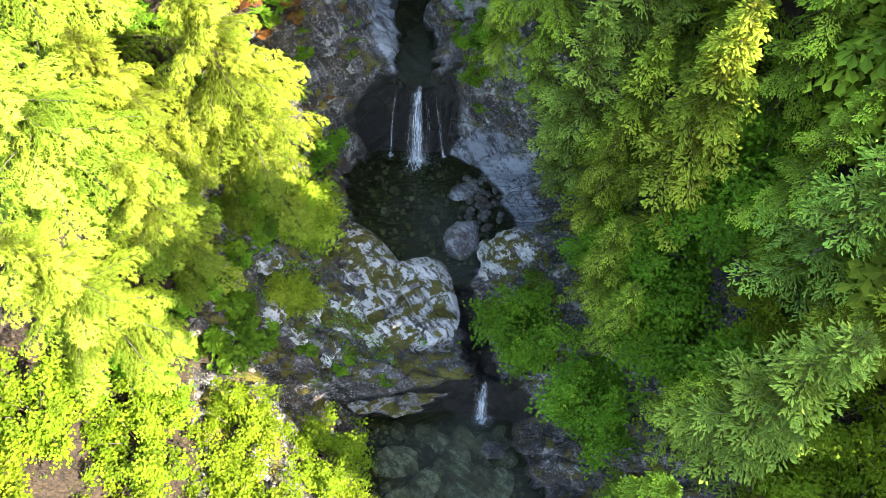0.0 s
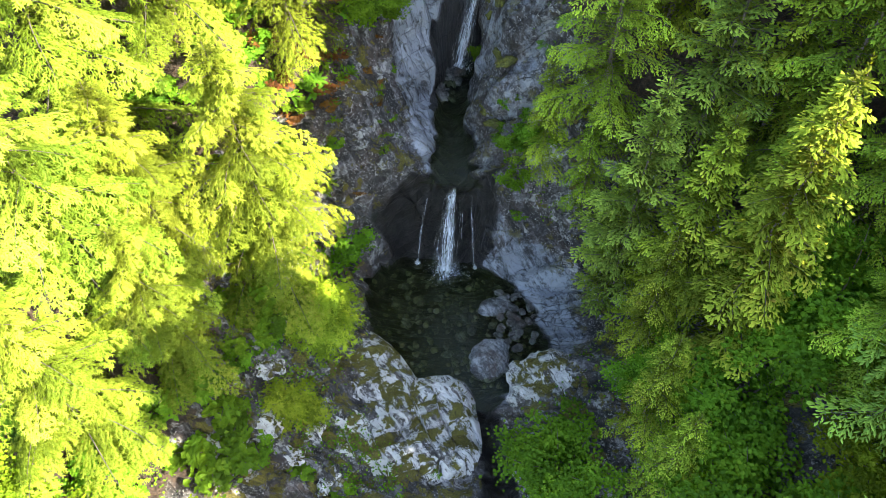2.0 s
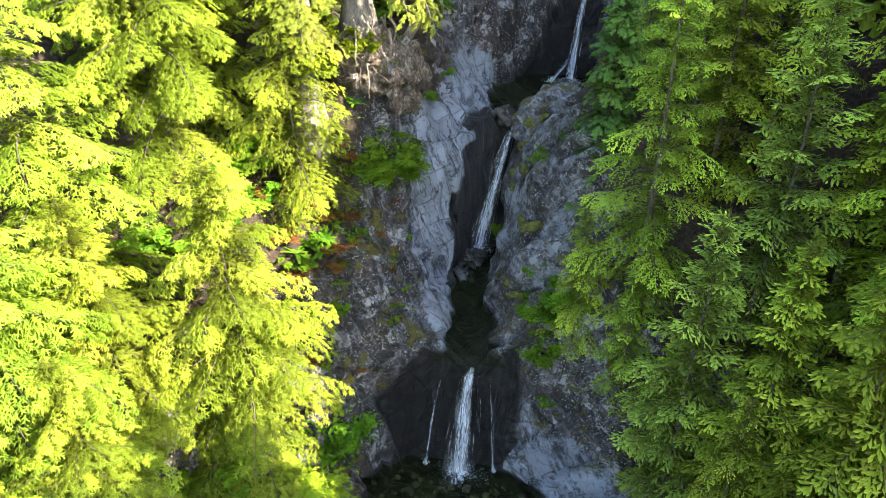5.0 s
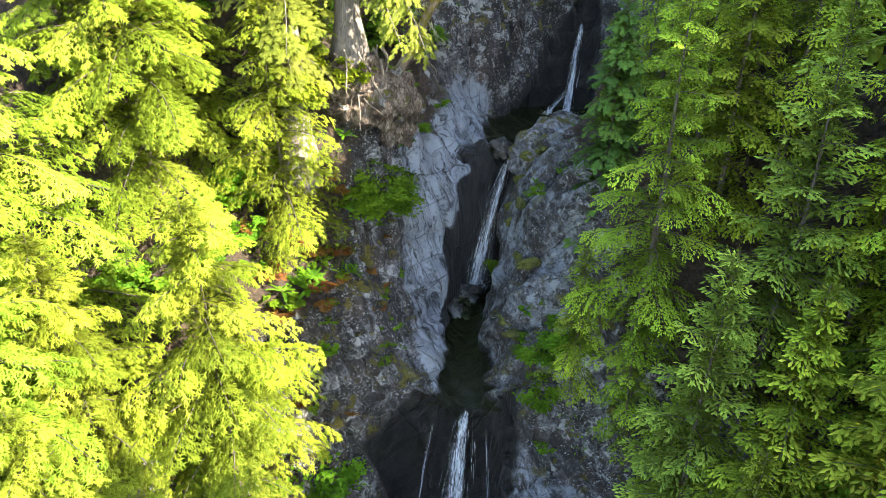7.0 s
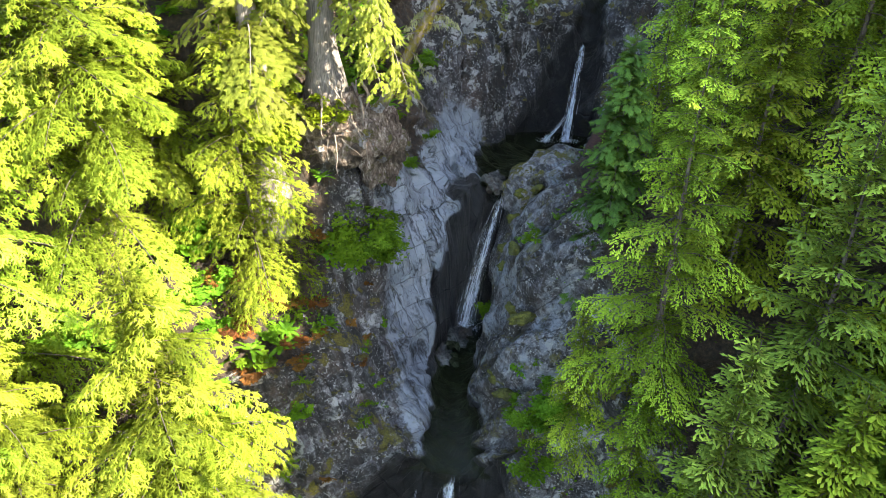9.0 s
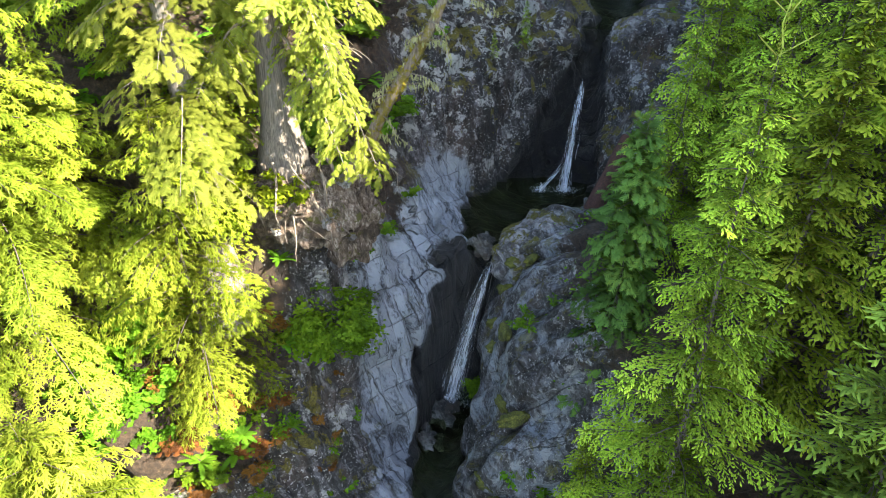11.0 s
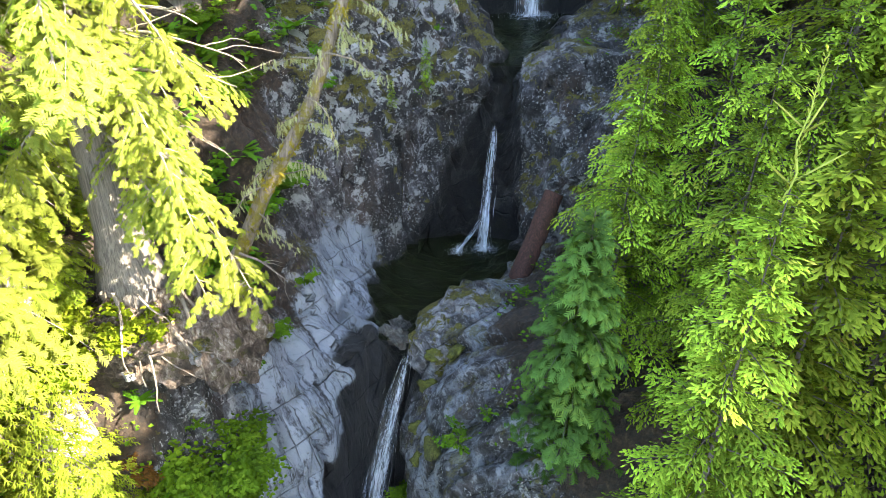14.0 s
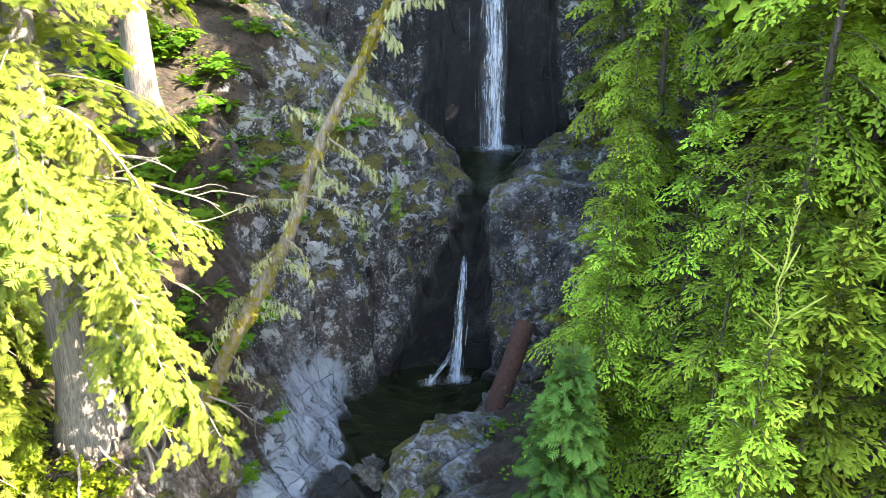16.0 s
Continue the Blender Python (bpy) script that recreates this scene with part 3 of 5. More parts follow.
def build_canyon():
    ys = np.concatenate([np.linspace(-30, 3, 34)[:-1], np.linspace(3, 64.5, 470), np.linspace(64.5, 90, 18)[1:]])
    side = np.concatenate([np.linspace(0, 7, 62), 7 + np.cumsum(np.linspace(0.14, 1.4, 46)), [48, 56, 66, 80]])
    bed = np.linspace(0, 1, 15)[1:-1]
    cols = []
    V, soil, wet, pale, crusted = [], [], [], [], []
    hk = np.r_[0, REACH, 60, 90]
    for y in ys:
        p = plan_at(y)
        hl, hr = (np.r_[p[1] - 0.3, p[a:a + 6], p[a + 5] + 14, p[a + 5] + 16] for a in (4, 10))
        row = []
        for d, z in zip(side[::-1], np.interp(side[::-1], hk, hl)):
            row.append((p[2] - d, z, d))
        for b in bed:
            row.append((p[2] + (p[3] - p[2]) * b, p[1] - 0.3 - 0.75 * math.sin(math.pi * b) ** 0.7, -1))
        for d, z in zip(side, np.interp(side, hk, hr)):
            row.append((p[3] + d, z, d))
        steep = abs(np.interp(y + 0.4, PLAN[:, 0], PLAN[:, 1]) - np.interp(y - 0.4, PLAN[:, 0], PLAN[:, 1]))
        for x, z, d in row:
            V.append((x, y, z))
            so = float(np.interp(y, SOIL_Y, SOIL_D))
            soil.append(min(1.0, max(0.0, 0.5 + (d - so) / 4)) if d > 0 else 0.0)
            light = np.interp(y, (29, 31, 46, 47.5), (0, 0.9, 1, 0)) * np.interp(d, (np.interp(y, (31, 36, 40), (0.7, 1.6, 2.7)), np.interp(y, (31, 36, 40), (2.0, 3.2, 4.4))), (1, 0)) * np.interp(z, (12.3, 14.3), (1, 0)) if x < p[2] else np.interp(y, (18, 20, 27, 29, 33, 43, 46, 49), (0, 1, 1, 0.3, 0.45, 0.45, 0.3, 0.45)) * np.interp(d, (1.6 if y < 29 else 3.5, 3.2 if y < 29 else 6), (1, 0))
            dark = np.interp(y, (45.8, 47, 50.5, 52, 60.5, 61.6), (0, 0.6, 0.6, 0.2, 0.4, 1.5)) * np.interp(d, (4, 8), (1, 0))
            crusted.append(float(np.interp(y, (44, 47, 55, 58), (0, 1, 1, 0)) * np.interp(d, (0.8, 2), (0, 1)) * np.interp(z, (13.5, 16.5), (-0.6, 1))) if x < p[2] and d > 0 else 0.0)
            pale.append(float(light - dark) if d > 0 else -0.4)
            # wet mask widened over the cleft wall to paint its shade
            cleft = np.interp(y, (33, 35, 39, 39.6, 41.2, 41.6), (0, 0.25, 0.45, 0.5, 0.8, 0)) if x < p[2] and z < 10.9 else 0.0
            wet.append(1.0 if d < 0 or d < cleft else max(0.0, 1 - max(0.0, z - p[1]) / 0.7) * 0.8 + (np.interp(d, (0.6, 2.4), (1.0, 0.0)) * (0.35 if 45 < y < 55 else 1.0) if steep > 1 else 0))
        cols.append(len(row))
    k, n = cols[0], len(ys)
    V = np.array(V)
    grid = V.reshape(n, k, 3)
    du, dv = np.gradient(grid, axis=1), np.gradient(grid, axis=0)
    nrm = np.cross(du, dv)
    nrm /= np.linalg.norm(nrm, axis=2, keepdims=True) + 1e-9
    nrm = nrm.reshape(-1, 3)
    for i in range(len(V)):
        x, y, z = V[i]
        if y < -6 or abs(x) > 26:
            a = 1.0
        else:
            a = 1.0 if wet[i] < 0.95 else 0.55
        V[i] += nrm[i] * relief(Vector((x, y, z)), a)
    idx = np.arange(n * k).reshape(n, k)
    F = np.stack([idx[:-1, :-1], idx[:-1, 1:], idx[1:, 1:], idx[1:, :-1]], -1).reshape(-1, 4)
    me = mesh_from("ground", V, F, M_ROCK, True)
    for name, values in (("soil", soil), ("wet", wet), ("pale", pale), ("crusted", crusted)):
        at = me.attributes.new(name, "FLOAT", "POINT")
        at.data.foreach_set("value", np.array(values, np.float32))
    ob = new("ground", me)
    tagged(ob, "grey fractured canyon rock with brown forest soil above", "ground", kind="structure")
    return ob


canyon = build_canyon()


# ---- pools ----
def pool(level, y0, y1, label, grow=0.7):
    ys = np.linspace(y0, y1, 40)
    V = []
    for y in ys:
        p = plan_at(min(max(y, y0 + 0.05), y1 - 0.05))
        for f in np.linspace(0, 1, 14):
            V.append((p[2] - grow + (p[3] - p[2] + 2 * grow) * f, y, level + 0.012 * noise.noise(Vector((p[2] + 9 * f, y * 1.5, 0)))))
    idx = np.arange(40 * 14).reshape(40, 14)
    F = np.stack([idx[:-1, :-1], idx[:-1, 1:], idx[1:, 1:], idx[1:, :-1]], -1).reshape(-1, 4)
    return tagged(new("water", mesh_from("water", V, F, M_WATER, True)), label, "water", kind="structure")


pool(-9.0, -30, 11.6, "clear shallow lower creek pool over stones")
pool(-4.0, 18.6, 28.9, "dark green plunge pool under the waterfall", 0.6)
pool(2.6, 29.3, 40.7, "narrow dark green pool between rock walls", 0.5)
pool(10.8, 41.3, 49.2, "dark green round pool below the waterfall", 0.6)
pool(18.0, 52.6, 62.2, "still green pool below the high falls", 0.6)


# ---- trees ----
def crown_sites(rng, height, base, radius, gap, droop, lift, narrow=0.85, shoot=0.26, density=1.0, fill=False, step=0.3):
    """Sites of shoots on a conifer's flat boughs, the boughs' own lines and a tone for each bough."""
    P, D, U, B, limbs = [], [], [], [], []
    up, loose = np.array([0, 0, 1.0]), 0.3 * shoot
    z, az = base, rng.uniform(0, 6)
    while z < height - 0.25:
        f = (z - base) / (height - base)
        reach = radius * (1 - f) ** narrow * min(1.0, 0.55 + 3 * f) * rng.uniform(0.62, 1.18) + 0.18
        az += 2.4 + rng.uniform(-0.5, 0.5)
        out = np.array([math.cos(az), math.sin(az), 0])
        side = np.array([-math.sin(az), math.cos(az), rng.uniform(-0.28, 0.28)])
        rise = lift * (0.2 + f) + rng.uniform(-0.14, 0.14)
        bend = rng.uniform(-0.25, 0.25)
        tone = rng.random()

        def at(t):
            return out * reach * t + side * bend * reach * t * t + up * (z + reach * (rise * t - droop * t * t))

        m = max(4, int(reach / 0.5))
        limbs.append(([at(t) for t in np.linspace(0, 1, m)], np.linspace(0.008 * reach + 0.008, 0.005, m)))

        def leaf(p, d, jitter=0.3):
            P.append(p + loose * np.array([rng.uniform(-1, 1), rng.uniform(-1, 1), rng.uniform(-1, 1)])), D.append(d), B.append(min(1.0, max(0.0, tone + rng.uniform(-0.12, 0.12))))
            U.append(face + np.array([rng.uniform(-jitter, jitter), rng.uniform(-jitter, jitter), 0]))

        t = 0.12 * rng.uniform(0.6, 1.2) if reach > 0.8 else 0.05
        while t < 1.0:
            here = at(t)
            slope = rise - 2 * droop * t
            along = out + side * 2 * bend * t + up * slope
            along /= np.linalg.norm(along)
            face = np.cross(along, side)
            tw = min(1.5, (0.22 + 0.46 * reach * (1 - t) ** 0.8 * min(1, t * 4.5)) * rng.uniform(0.75, 1.2))
            if fill:
                leaf(here, along + up * rng.uniform(-0.1, 0.2))
            for sgn in (-1, 1):
                a = rng.uniform(0.6, 1.15) * sgn
                d = along * math.cos(a) + side * math.sin(a) - up * rng.uniform(0.05, 0.2)
                s = 0.08
                while s < tw:
                    p = here + d * s - up * 0.2 * s * s * (1 + 2 * droop)
                    for q in (-1, 1):
                        b = a + q * rng.uniform(0.2, 1.0)
                        leaf(p, along * math.cos(b) + side * math.sin(b) - up * (0.12 + 0.3 * s / tw + rng.uniform(-0.2, 0.2)))
                    s += shoot * 0.56 * rng.uniform(0.7, 1.3)
                leaf(here + d * tw - up * 0.2 * tw * tw * (1 + 2 * droop), d - up * 0.3)
            t += step / reach / density
        leaf(at(1.0), along)
        for i in range(8):
            a = az + i * 0.785
            d = np.array([math.cos(a), math.sin(a), rng.uniform(0.1, 0.7)])
            for q in (0.08, 0.08 + 0.7 * shoot, 0.08 + 1.4 * shoot, 0.08 + 2.1 * shoot):
                if q < 0.6 * reach:
                    leaf(up * (z + rng.uniform(0, gap)) + d * q, d + np.array([rng.uniform(-0.7, 0.7), rng.uniform(-0.7, 0.7), 0]), 0.4)
        z += 1.22 * gap * (1.15 - 0.55 * f) * rng.uniform(0.6, 1.4)
    return np.array(P), np.array(D), np.array(U, float), np.array(B), limbs


def conifer(name, seed, height, base, radius, material, label, template=FIR_SHOOT, gap=0.2, droop=0.35, lift=0.4, shoot=0.32, wide=0.32, narrow=0.85, density=1.0, trunk=0.012, bark=None, leader=True, fill=False, deep=1.4, step=0.3):
    rng = random.Random(seed)
    P, D, U, B, limbs = crown_sites(rng, height, base, radius, gap, droop, lift, narrow, shoot, density, fill, step)
    r = np.random.RandomState(seed)
    L = shoot * r.uniform(0.75, 1.3, len(P))
    tree = new(name)
    tagged(tree, label, "tree")
    zs = np.linspace(-deep, height, 13)
    wob = [(0.1 * math.sin(z * 0.5 + seed), 0.1 * math.cos(z * 0.37 + seed), z) for z in zs]
    rad = [max(0.012, height * trunk * (1 - max(z, 0) / height) ** (0.9 if bark else 1.3)) * (1.5 if z < 0.5 else 1) for z in zs]
    child("trunk", limb_mesh("trunk", [(wob, rad)], bark or M_BARK, 9), tree)
    tagged(child("branchwork", limb_mesh("branchwork", limbs, bark or M_BARK, 3), tree), kind="stuff")
    if leader:
        top = np.array([(0, 0, height - 0.3 + 0.07 * i) for i in range(14)])
        a = np.arange(14) * 2.4
        P = np.concatenate([P, top])
        D = np.concatenate([D, np.stack([np.cos(a), np.sin(a), 1.6 + 0 * a], 1)])
        U = np.concatenate([U, np.stack([-np.sin(a), np.cos(a), 0 * a + 0.2], 1)])
        L = np.concatenate([L, np.full(14, shoot * 0.55)])
        B = np.concatenate([B, np.full(14, 0.9)])
    v, f = stamp(template, P, D, U, L, L * wide)
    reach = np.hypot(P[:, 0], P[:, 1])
    # tip rises outwards; its low end darkens the inner crown as painted shade
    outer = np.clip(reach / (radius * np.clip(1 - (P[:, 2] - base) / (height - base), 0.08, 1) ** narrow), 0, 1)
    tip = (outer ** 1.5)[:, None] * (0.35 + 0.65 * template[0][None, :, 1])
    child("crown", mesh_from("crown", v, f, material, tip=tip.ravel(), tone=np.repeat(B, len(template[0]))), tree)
    return tree


def put(tree, x, y, turn=0.0, size=1.0, sink=0.3, z=None, lean=(0, 0)):
    tree.matrix_basis = pose(x, y, (ground(x, y) if z is None else z) - sink, lean[0], lean[1], turn) @ Matrix.Diagonal((size, size, size, 1))
    return tree


def again(tree, x, y, turn, size=1.0, sink=0.3, z=None, label=""):
    base = tree.scale[0]
    ob = copy_thing(tree, Matrix())
    ob.matrix_basis = pose(x, y, (ground(x, y) if z is None else z) - sink, 0, 0, turn) @ Matrix.Diagonal((size, size, size, 1))
    return tagged(ob, label)


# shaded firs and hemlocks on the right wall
near_fir = put(conifer("fir_tree", 11, 16.9, 0.2, 3.1, M_LIFTED_NEEDLES, "green fir with bright new shoots and a long pale leader", TWIG_TIP, gap=0.2, shoot=0.14, wide=0.4, step=0.17, droop=0.35, fill=True), 5.0, 28.8, 20, z=7.9)
fir = put(conifer("fir_tree", 16, 17.0, 1.0, 3.5, M_LIFTED_NEEDLES, "green fir with layered boughs on the shaded slope", TWIG_TIP, gap=0.24, shoot=0.27, wide=0.44, step=0.27, fill=True), 11.0, 19.5, 130)
hemlock = put(conifer("hemlock_tree", 12, 21, 1.5, 4.2, M_LIFTED_NEEDLES, "tall green hemlock with drooping layered branches", TWIG_TIP, droop=0.55, lift=0.35, gap=0.27, shoot=0.23, wide=0.46, step=0.25, fill=True), 11, 39, 0)
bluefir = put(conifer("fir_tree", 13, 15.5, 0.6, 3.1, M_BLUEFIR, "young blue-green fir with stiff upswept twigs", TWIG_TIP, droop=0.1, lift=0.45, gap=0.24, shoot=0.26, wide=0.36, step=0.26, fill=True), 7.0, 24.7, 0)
cedar = put(conifer("cedar_tree", 14, 11.2, 0.5, 2.4, M_DARKCEDAR, "dark green young cedar with drooping leader and lacy sprays", LACE, gap=0.2, droop=0.7, lift=0.5, shoot=0.28, wide=0.4), 3.4, 34.0, 0, z=9.9)
sunhem = put(conifer("hemlock_tree", 15, 15.5, 0.8, 6.0, M_HEM, "sunlit yellow-green hemlock with dense drooping sprays", FEATHER, droop=0.4, lift=0.35, gap=0.26, shoot=0.28, wide=0.85, narrow=0.7), -11.8, 24.2, 0)
young = put(conifer("hemlock_tree", 17, 10.5, 0.3, 2.6, M_LIFTED_NEEDLES, "young green hemlock on the rock ledge by the pool", TWIG_TIP, droop=0.55, lift=0.4, gap=0.22, shoot=0.145, wide=0.44, step=0.2, fill=True), 4.9, 36.6, 70, z=12.9)
again(young, 8.2, 34.2, 140, 1.0)
again(young, 6.0, 39.8, 300, 1.0, label="young green hemlock behind the mossy ledge")
again(young, 7.6, 45.0, 10, 1.1)
again(young, 8.2, 21.0, 10, 0.9)
again(young, 6.5, 26.0, 90, 0.8)
again(young, 4.9, 28.0, 160, 0.75)
again(young, 6.8, 41.0, 220, 0.9, label="young green hemlock above the fallen log")
again(young, 2.6, 29.6, 20, 0.75, sink=1.3, label="young green hemlock rooted on the rock wall")
again(young, 7.2, 37.2, 40, 1.05)
again(young, 6.9, 34.0, 190, 1.0)
again(hemlock, 9.9, 32.0, 140, 0.8)
again(hemlock, 10.2, 56.0, 200, 0.9, label="tall hemlock with long branches over the upper pool")
again(hemlock, 9.8, 48.5, 290, 0.8)
again(hemlock, 14.5, 46, 30, 1.0)
again(hemlock, 13.5, 25, 330, 0.9)
again(fir, 9.2, 22.5, 250, 0.85)
again(bluefir, 9.6, 27.5, 90, 1.1)
again(fir, 7.6, 31.3, 190, 0.8)
again(bluefir, 13.0, 8.0, 40, 1.1)
again(fir, 9.8, 5.0, 80, 0.7)
again(bluefir, 16.0, 14.5, 160, 1.0)
leader_line = [(0.05 * math.sin(i), 0.04 * math.cos(i * 1.7), 16.4 + 0.24 * i) for i in range(10)]
leader = child("leader", limb_mesh("leader", [(leader_line, np.linspace(0.022, 0.008, 10))], M_LEADER, 6), near_fir, "pale yellow-green new leader shoot")
turns = np.arange(60) * 2.4
spots = np.stack([0 * turns, 0 * turns, 16.7 + turns / 144 * 2.0], 1)
v, f = stamp(FIR_SHOOT, spots, np.stack([np.cos(turns), np.sin(turns), 1.5 + 0 * turns], 1), np.stack([-np.cos(turns), -np.sin(turns), 1 + 0 * turns], 1), np.full(60, 0.10), np.full(60, 0.026))
child("needles", mesh_from("needles", v, f, M_LEADER), leader)
for turn, tall in ((0.4, 17.5), (2.5, 17.55), (4.3, 17.5), (3.4, 16.7), (5.9, 16.7)):
    way = np.array([math.cos(turn), math.sin(turn), 0.75])
    line = [np.array([0, 0, tall]) + way * t for t in np.linspace(0, 0.5 if tall > 17.2 else 0.7, 6)]
    child("side_shoot", limb_mesh("side_shoot", [(line, np.array([0.008, 0.014, 0.016, 0.016, 0.013, 0.006]))], M_LEADER, 6), leader)
again(fir, 12.4, 27.6, 40, 0.8)
again(fir, 12.8, 23.4, 310, 0.75)
again(hemlock, 15.0, 16.8, 60, 0.62)
again(hemlock, 15.2, 22.0, 170, 0.72)
again(hemlock, 14.6, 30.0, 260, 0.8)
# forest added along the right rim, mostly out of view, sized to shade the canyon
rim = put(conifer("hemlock_tree", 18, 22, 1.0, 3.6, M_LIFTED_NEEDLES, "hemlock added mostly out of view to shade the canyon", TWIG_TIP, droop=0.5, gap=0.5, shoot=0.7, wide=0.7, density=0.55, narrow=0.42), 19.5, 27.5, 0, 1.1)
for i, (y, h) in enumerate([(-8, 0.45), (-3.5, 0.5), (0.5, 0.6), (4, 1.38), (8, 1.32), (12, 1.0), (15.5, 0.7), (18.5, 0.72), (21.5, 0.88), (24.5, 0.95), (31, 0.95), (34.5, 0.95), (38, 1.05), (41.5, 1.15), (45, 1.15), (49, 1.2), (53, 1.25), (57, 1.25), (61, 1.25), (65, 1.2)]):
    again(rim, (22.4 if h > 1.3 else 19.5) + 0.8 * math.sin(i * 2.1), y, 70 * i, h)
for i, (y, h) in enumerate([(36.5, 0.85), (42, 1.05), (51, 1.0)]):
    again(rim, 14.8, y, 110 * i + 20, h)
for i, (y, h) in enumerate([(20, 1.1), (23.5, 1.3), (27, 1.35), (30.5, 1.35), (36, 1.35), (43, 1.4)]):
    again(rim, 23.5, y, 130 * i + 45, h)
# sunlit hemlocks on the left slope
again(sunhem, -18.0, 18.3, 60, 1.0)
again(sunhem, -16.4, 22.0, 200, 0.75)
again(sunhem, -20.0, 32.0, 10, 0.8)
again(sunhem, -15.4, 33.0, 290, 0.62)
again(sunhem, -20.0, 25.5, 120, 1.1)
again(sunhem, -17.0, 12.5, 210, 0.8)
again(sunhem, -14.6, 17.2, 30, 0.66)
put(conifer("hemlock_tree", 19, 11.6, 0.2, 3.9, M_HEM, "broad sunlit hemlock growing below the old cedars", FEATHER, droop=0.35, lift=0.35, gap=0.15, shoot=0.24, wide=0.62, narrow=0.7), -11.3, 32.2, 0, z=9.8)
again(sunhem, -16.5, 30.5, 20, 0.95)
again(sunhem, -15.5, 38.0, 150, 0.9)


# old cedars with tall trunks on the left
def old_cedar(seed, height, base, radius, thick, label):
    return conifer("cedar_tree", seed, height, base, radius, M_CEDAR, label, LACE, gap=0.34, droop=0.6, lift=0.3, shoot=0.27, wide=0.42, narrow=0.35, density=0.9, trunk=thick / height, bark=M_CEDARBARK, deep=2.2)


big_cedar = put(old_cedar(21, 17, 4.3, 3.3, 0.62, "old cedar with grey fibrous trunk and sunlit hanging sprays"), -8.7, 35.6, 0, z=18.7, lean=(0, 2))
again(big_cedar, -10.9, 33.6, 140, 1.05, z=14.2)
again(big_cedar, -10.2, 47.4, 250, 1.0)


def bough(seed, start, end, sag, wide, n):
    """A long drooping cedar branch with hanging lacy sprays, a part of the old cedar."""
    rng, r = random.Random(seed), np.random.RandomState(seed)
    base = np.array(big_cedar.matrix_basis.translation)
    a, b = np.array(start, float) - base, np.array(end, float) - base
    line = [a + (b - a) * t + np.array([0, 0, sag * math.sin(math.pi * t ** 0.8)]) for t in np.linspace(0, 1, 12)]
    ob = child("bough", limb_mesh("bough", [(line, np.linspace(0.06, 0.012, 12))], M_PALEWOOD, 5), big_cedar, "long drooping bough")
    P, D, U, twigs = [], [], [], []
    for i in range(n):
        t = rng.uniform(0.25, 1.0)
        here = a + (b - a) * t + np.array([0, 0, sag * math.sin(math.pi * t ** 0.8)])
        ang = rng.uniform(0, 2 * math.pi)
        out = np.array([math.cos(ang), math.sin(ang), rng.uniform(-0.9, 0.1)])
        reach = wide * rng.uniform(0.4, 1.0) * (1.15 - 0.5 * t)
        twig = [here + out * reach * q + np.array([0, 0, -0.6 * reach * q * q]) for q in np.linspace(0, 1, 5)]
        twigs.append((twig, np.linspace(0.014, 0.004, 5)))
        for q in np.linspace(0.2, 1, 7):
            p = here + out * reach * q + np.array([0, 0, -0.6 * reach * q * q])
            for _ in range(4):
                P.append(p + r.normal(0, 0.05, 3))
                D.append(out * 0.9 + np.array([r.normal(0, 0.45), r.normal(0, 0.45), -0.35 - 0.4 * q]))
                U.append((r.normal(0.1, 0.3), r.normal(-0.4, 0.3), 1))
    P = np.array(P)
    L = r.uniform(0.11, 0.22, len(P))
    v, f = stamp(LACE, P, np.array(D), np.array(U), L, L * 0.36)
    tagged(child("twig", limb_mesh("twig", twigs, M_PALEWOOD, 4), ob), kind="stuff")
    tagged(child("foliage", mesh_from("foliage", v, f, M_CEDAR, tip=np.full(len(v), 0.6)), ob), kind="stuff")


for i, (start, end, sag, wide, n) in enumerate([
        ((-8.5, 35.3, 23.6), (-4.7, 33.9, 18.3), 1.2, 1.1, 60),
        ((-8.5, 35.2, 22.4), (-5.8, 33.4, 18.9), 0.8, 1.0, 55),
        ((-8.5, 35.2, 24.6), (-5.3, 32.6, 20.6), 1.3, 1.1, 55),
        ((-8.6, 35.4, 26.0), (-5.2, 33.8, 23.6), 1.0, 0.9, 40),
        ((-9.0, 35.2, 22.6), (-10.4, 32.6, 20.2), 0.8, 1.1, 50),
        ((-8.9, 35.2, 26.0), (-7.6, 32.6, 24.0), 0.9, 0.9, 40)]):
    bough(200 + i, start, end, sag, wide, n)
again(sunhem, -10.0, 34.4, 30, 0.2, z=17.6, label="low sunlit hemlock sapling at the cedar's foot")
again(sunhem, -11.0, 37.6, 80, 0.3, label="sunlit hemlock sapling behind the old cedar")


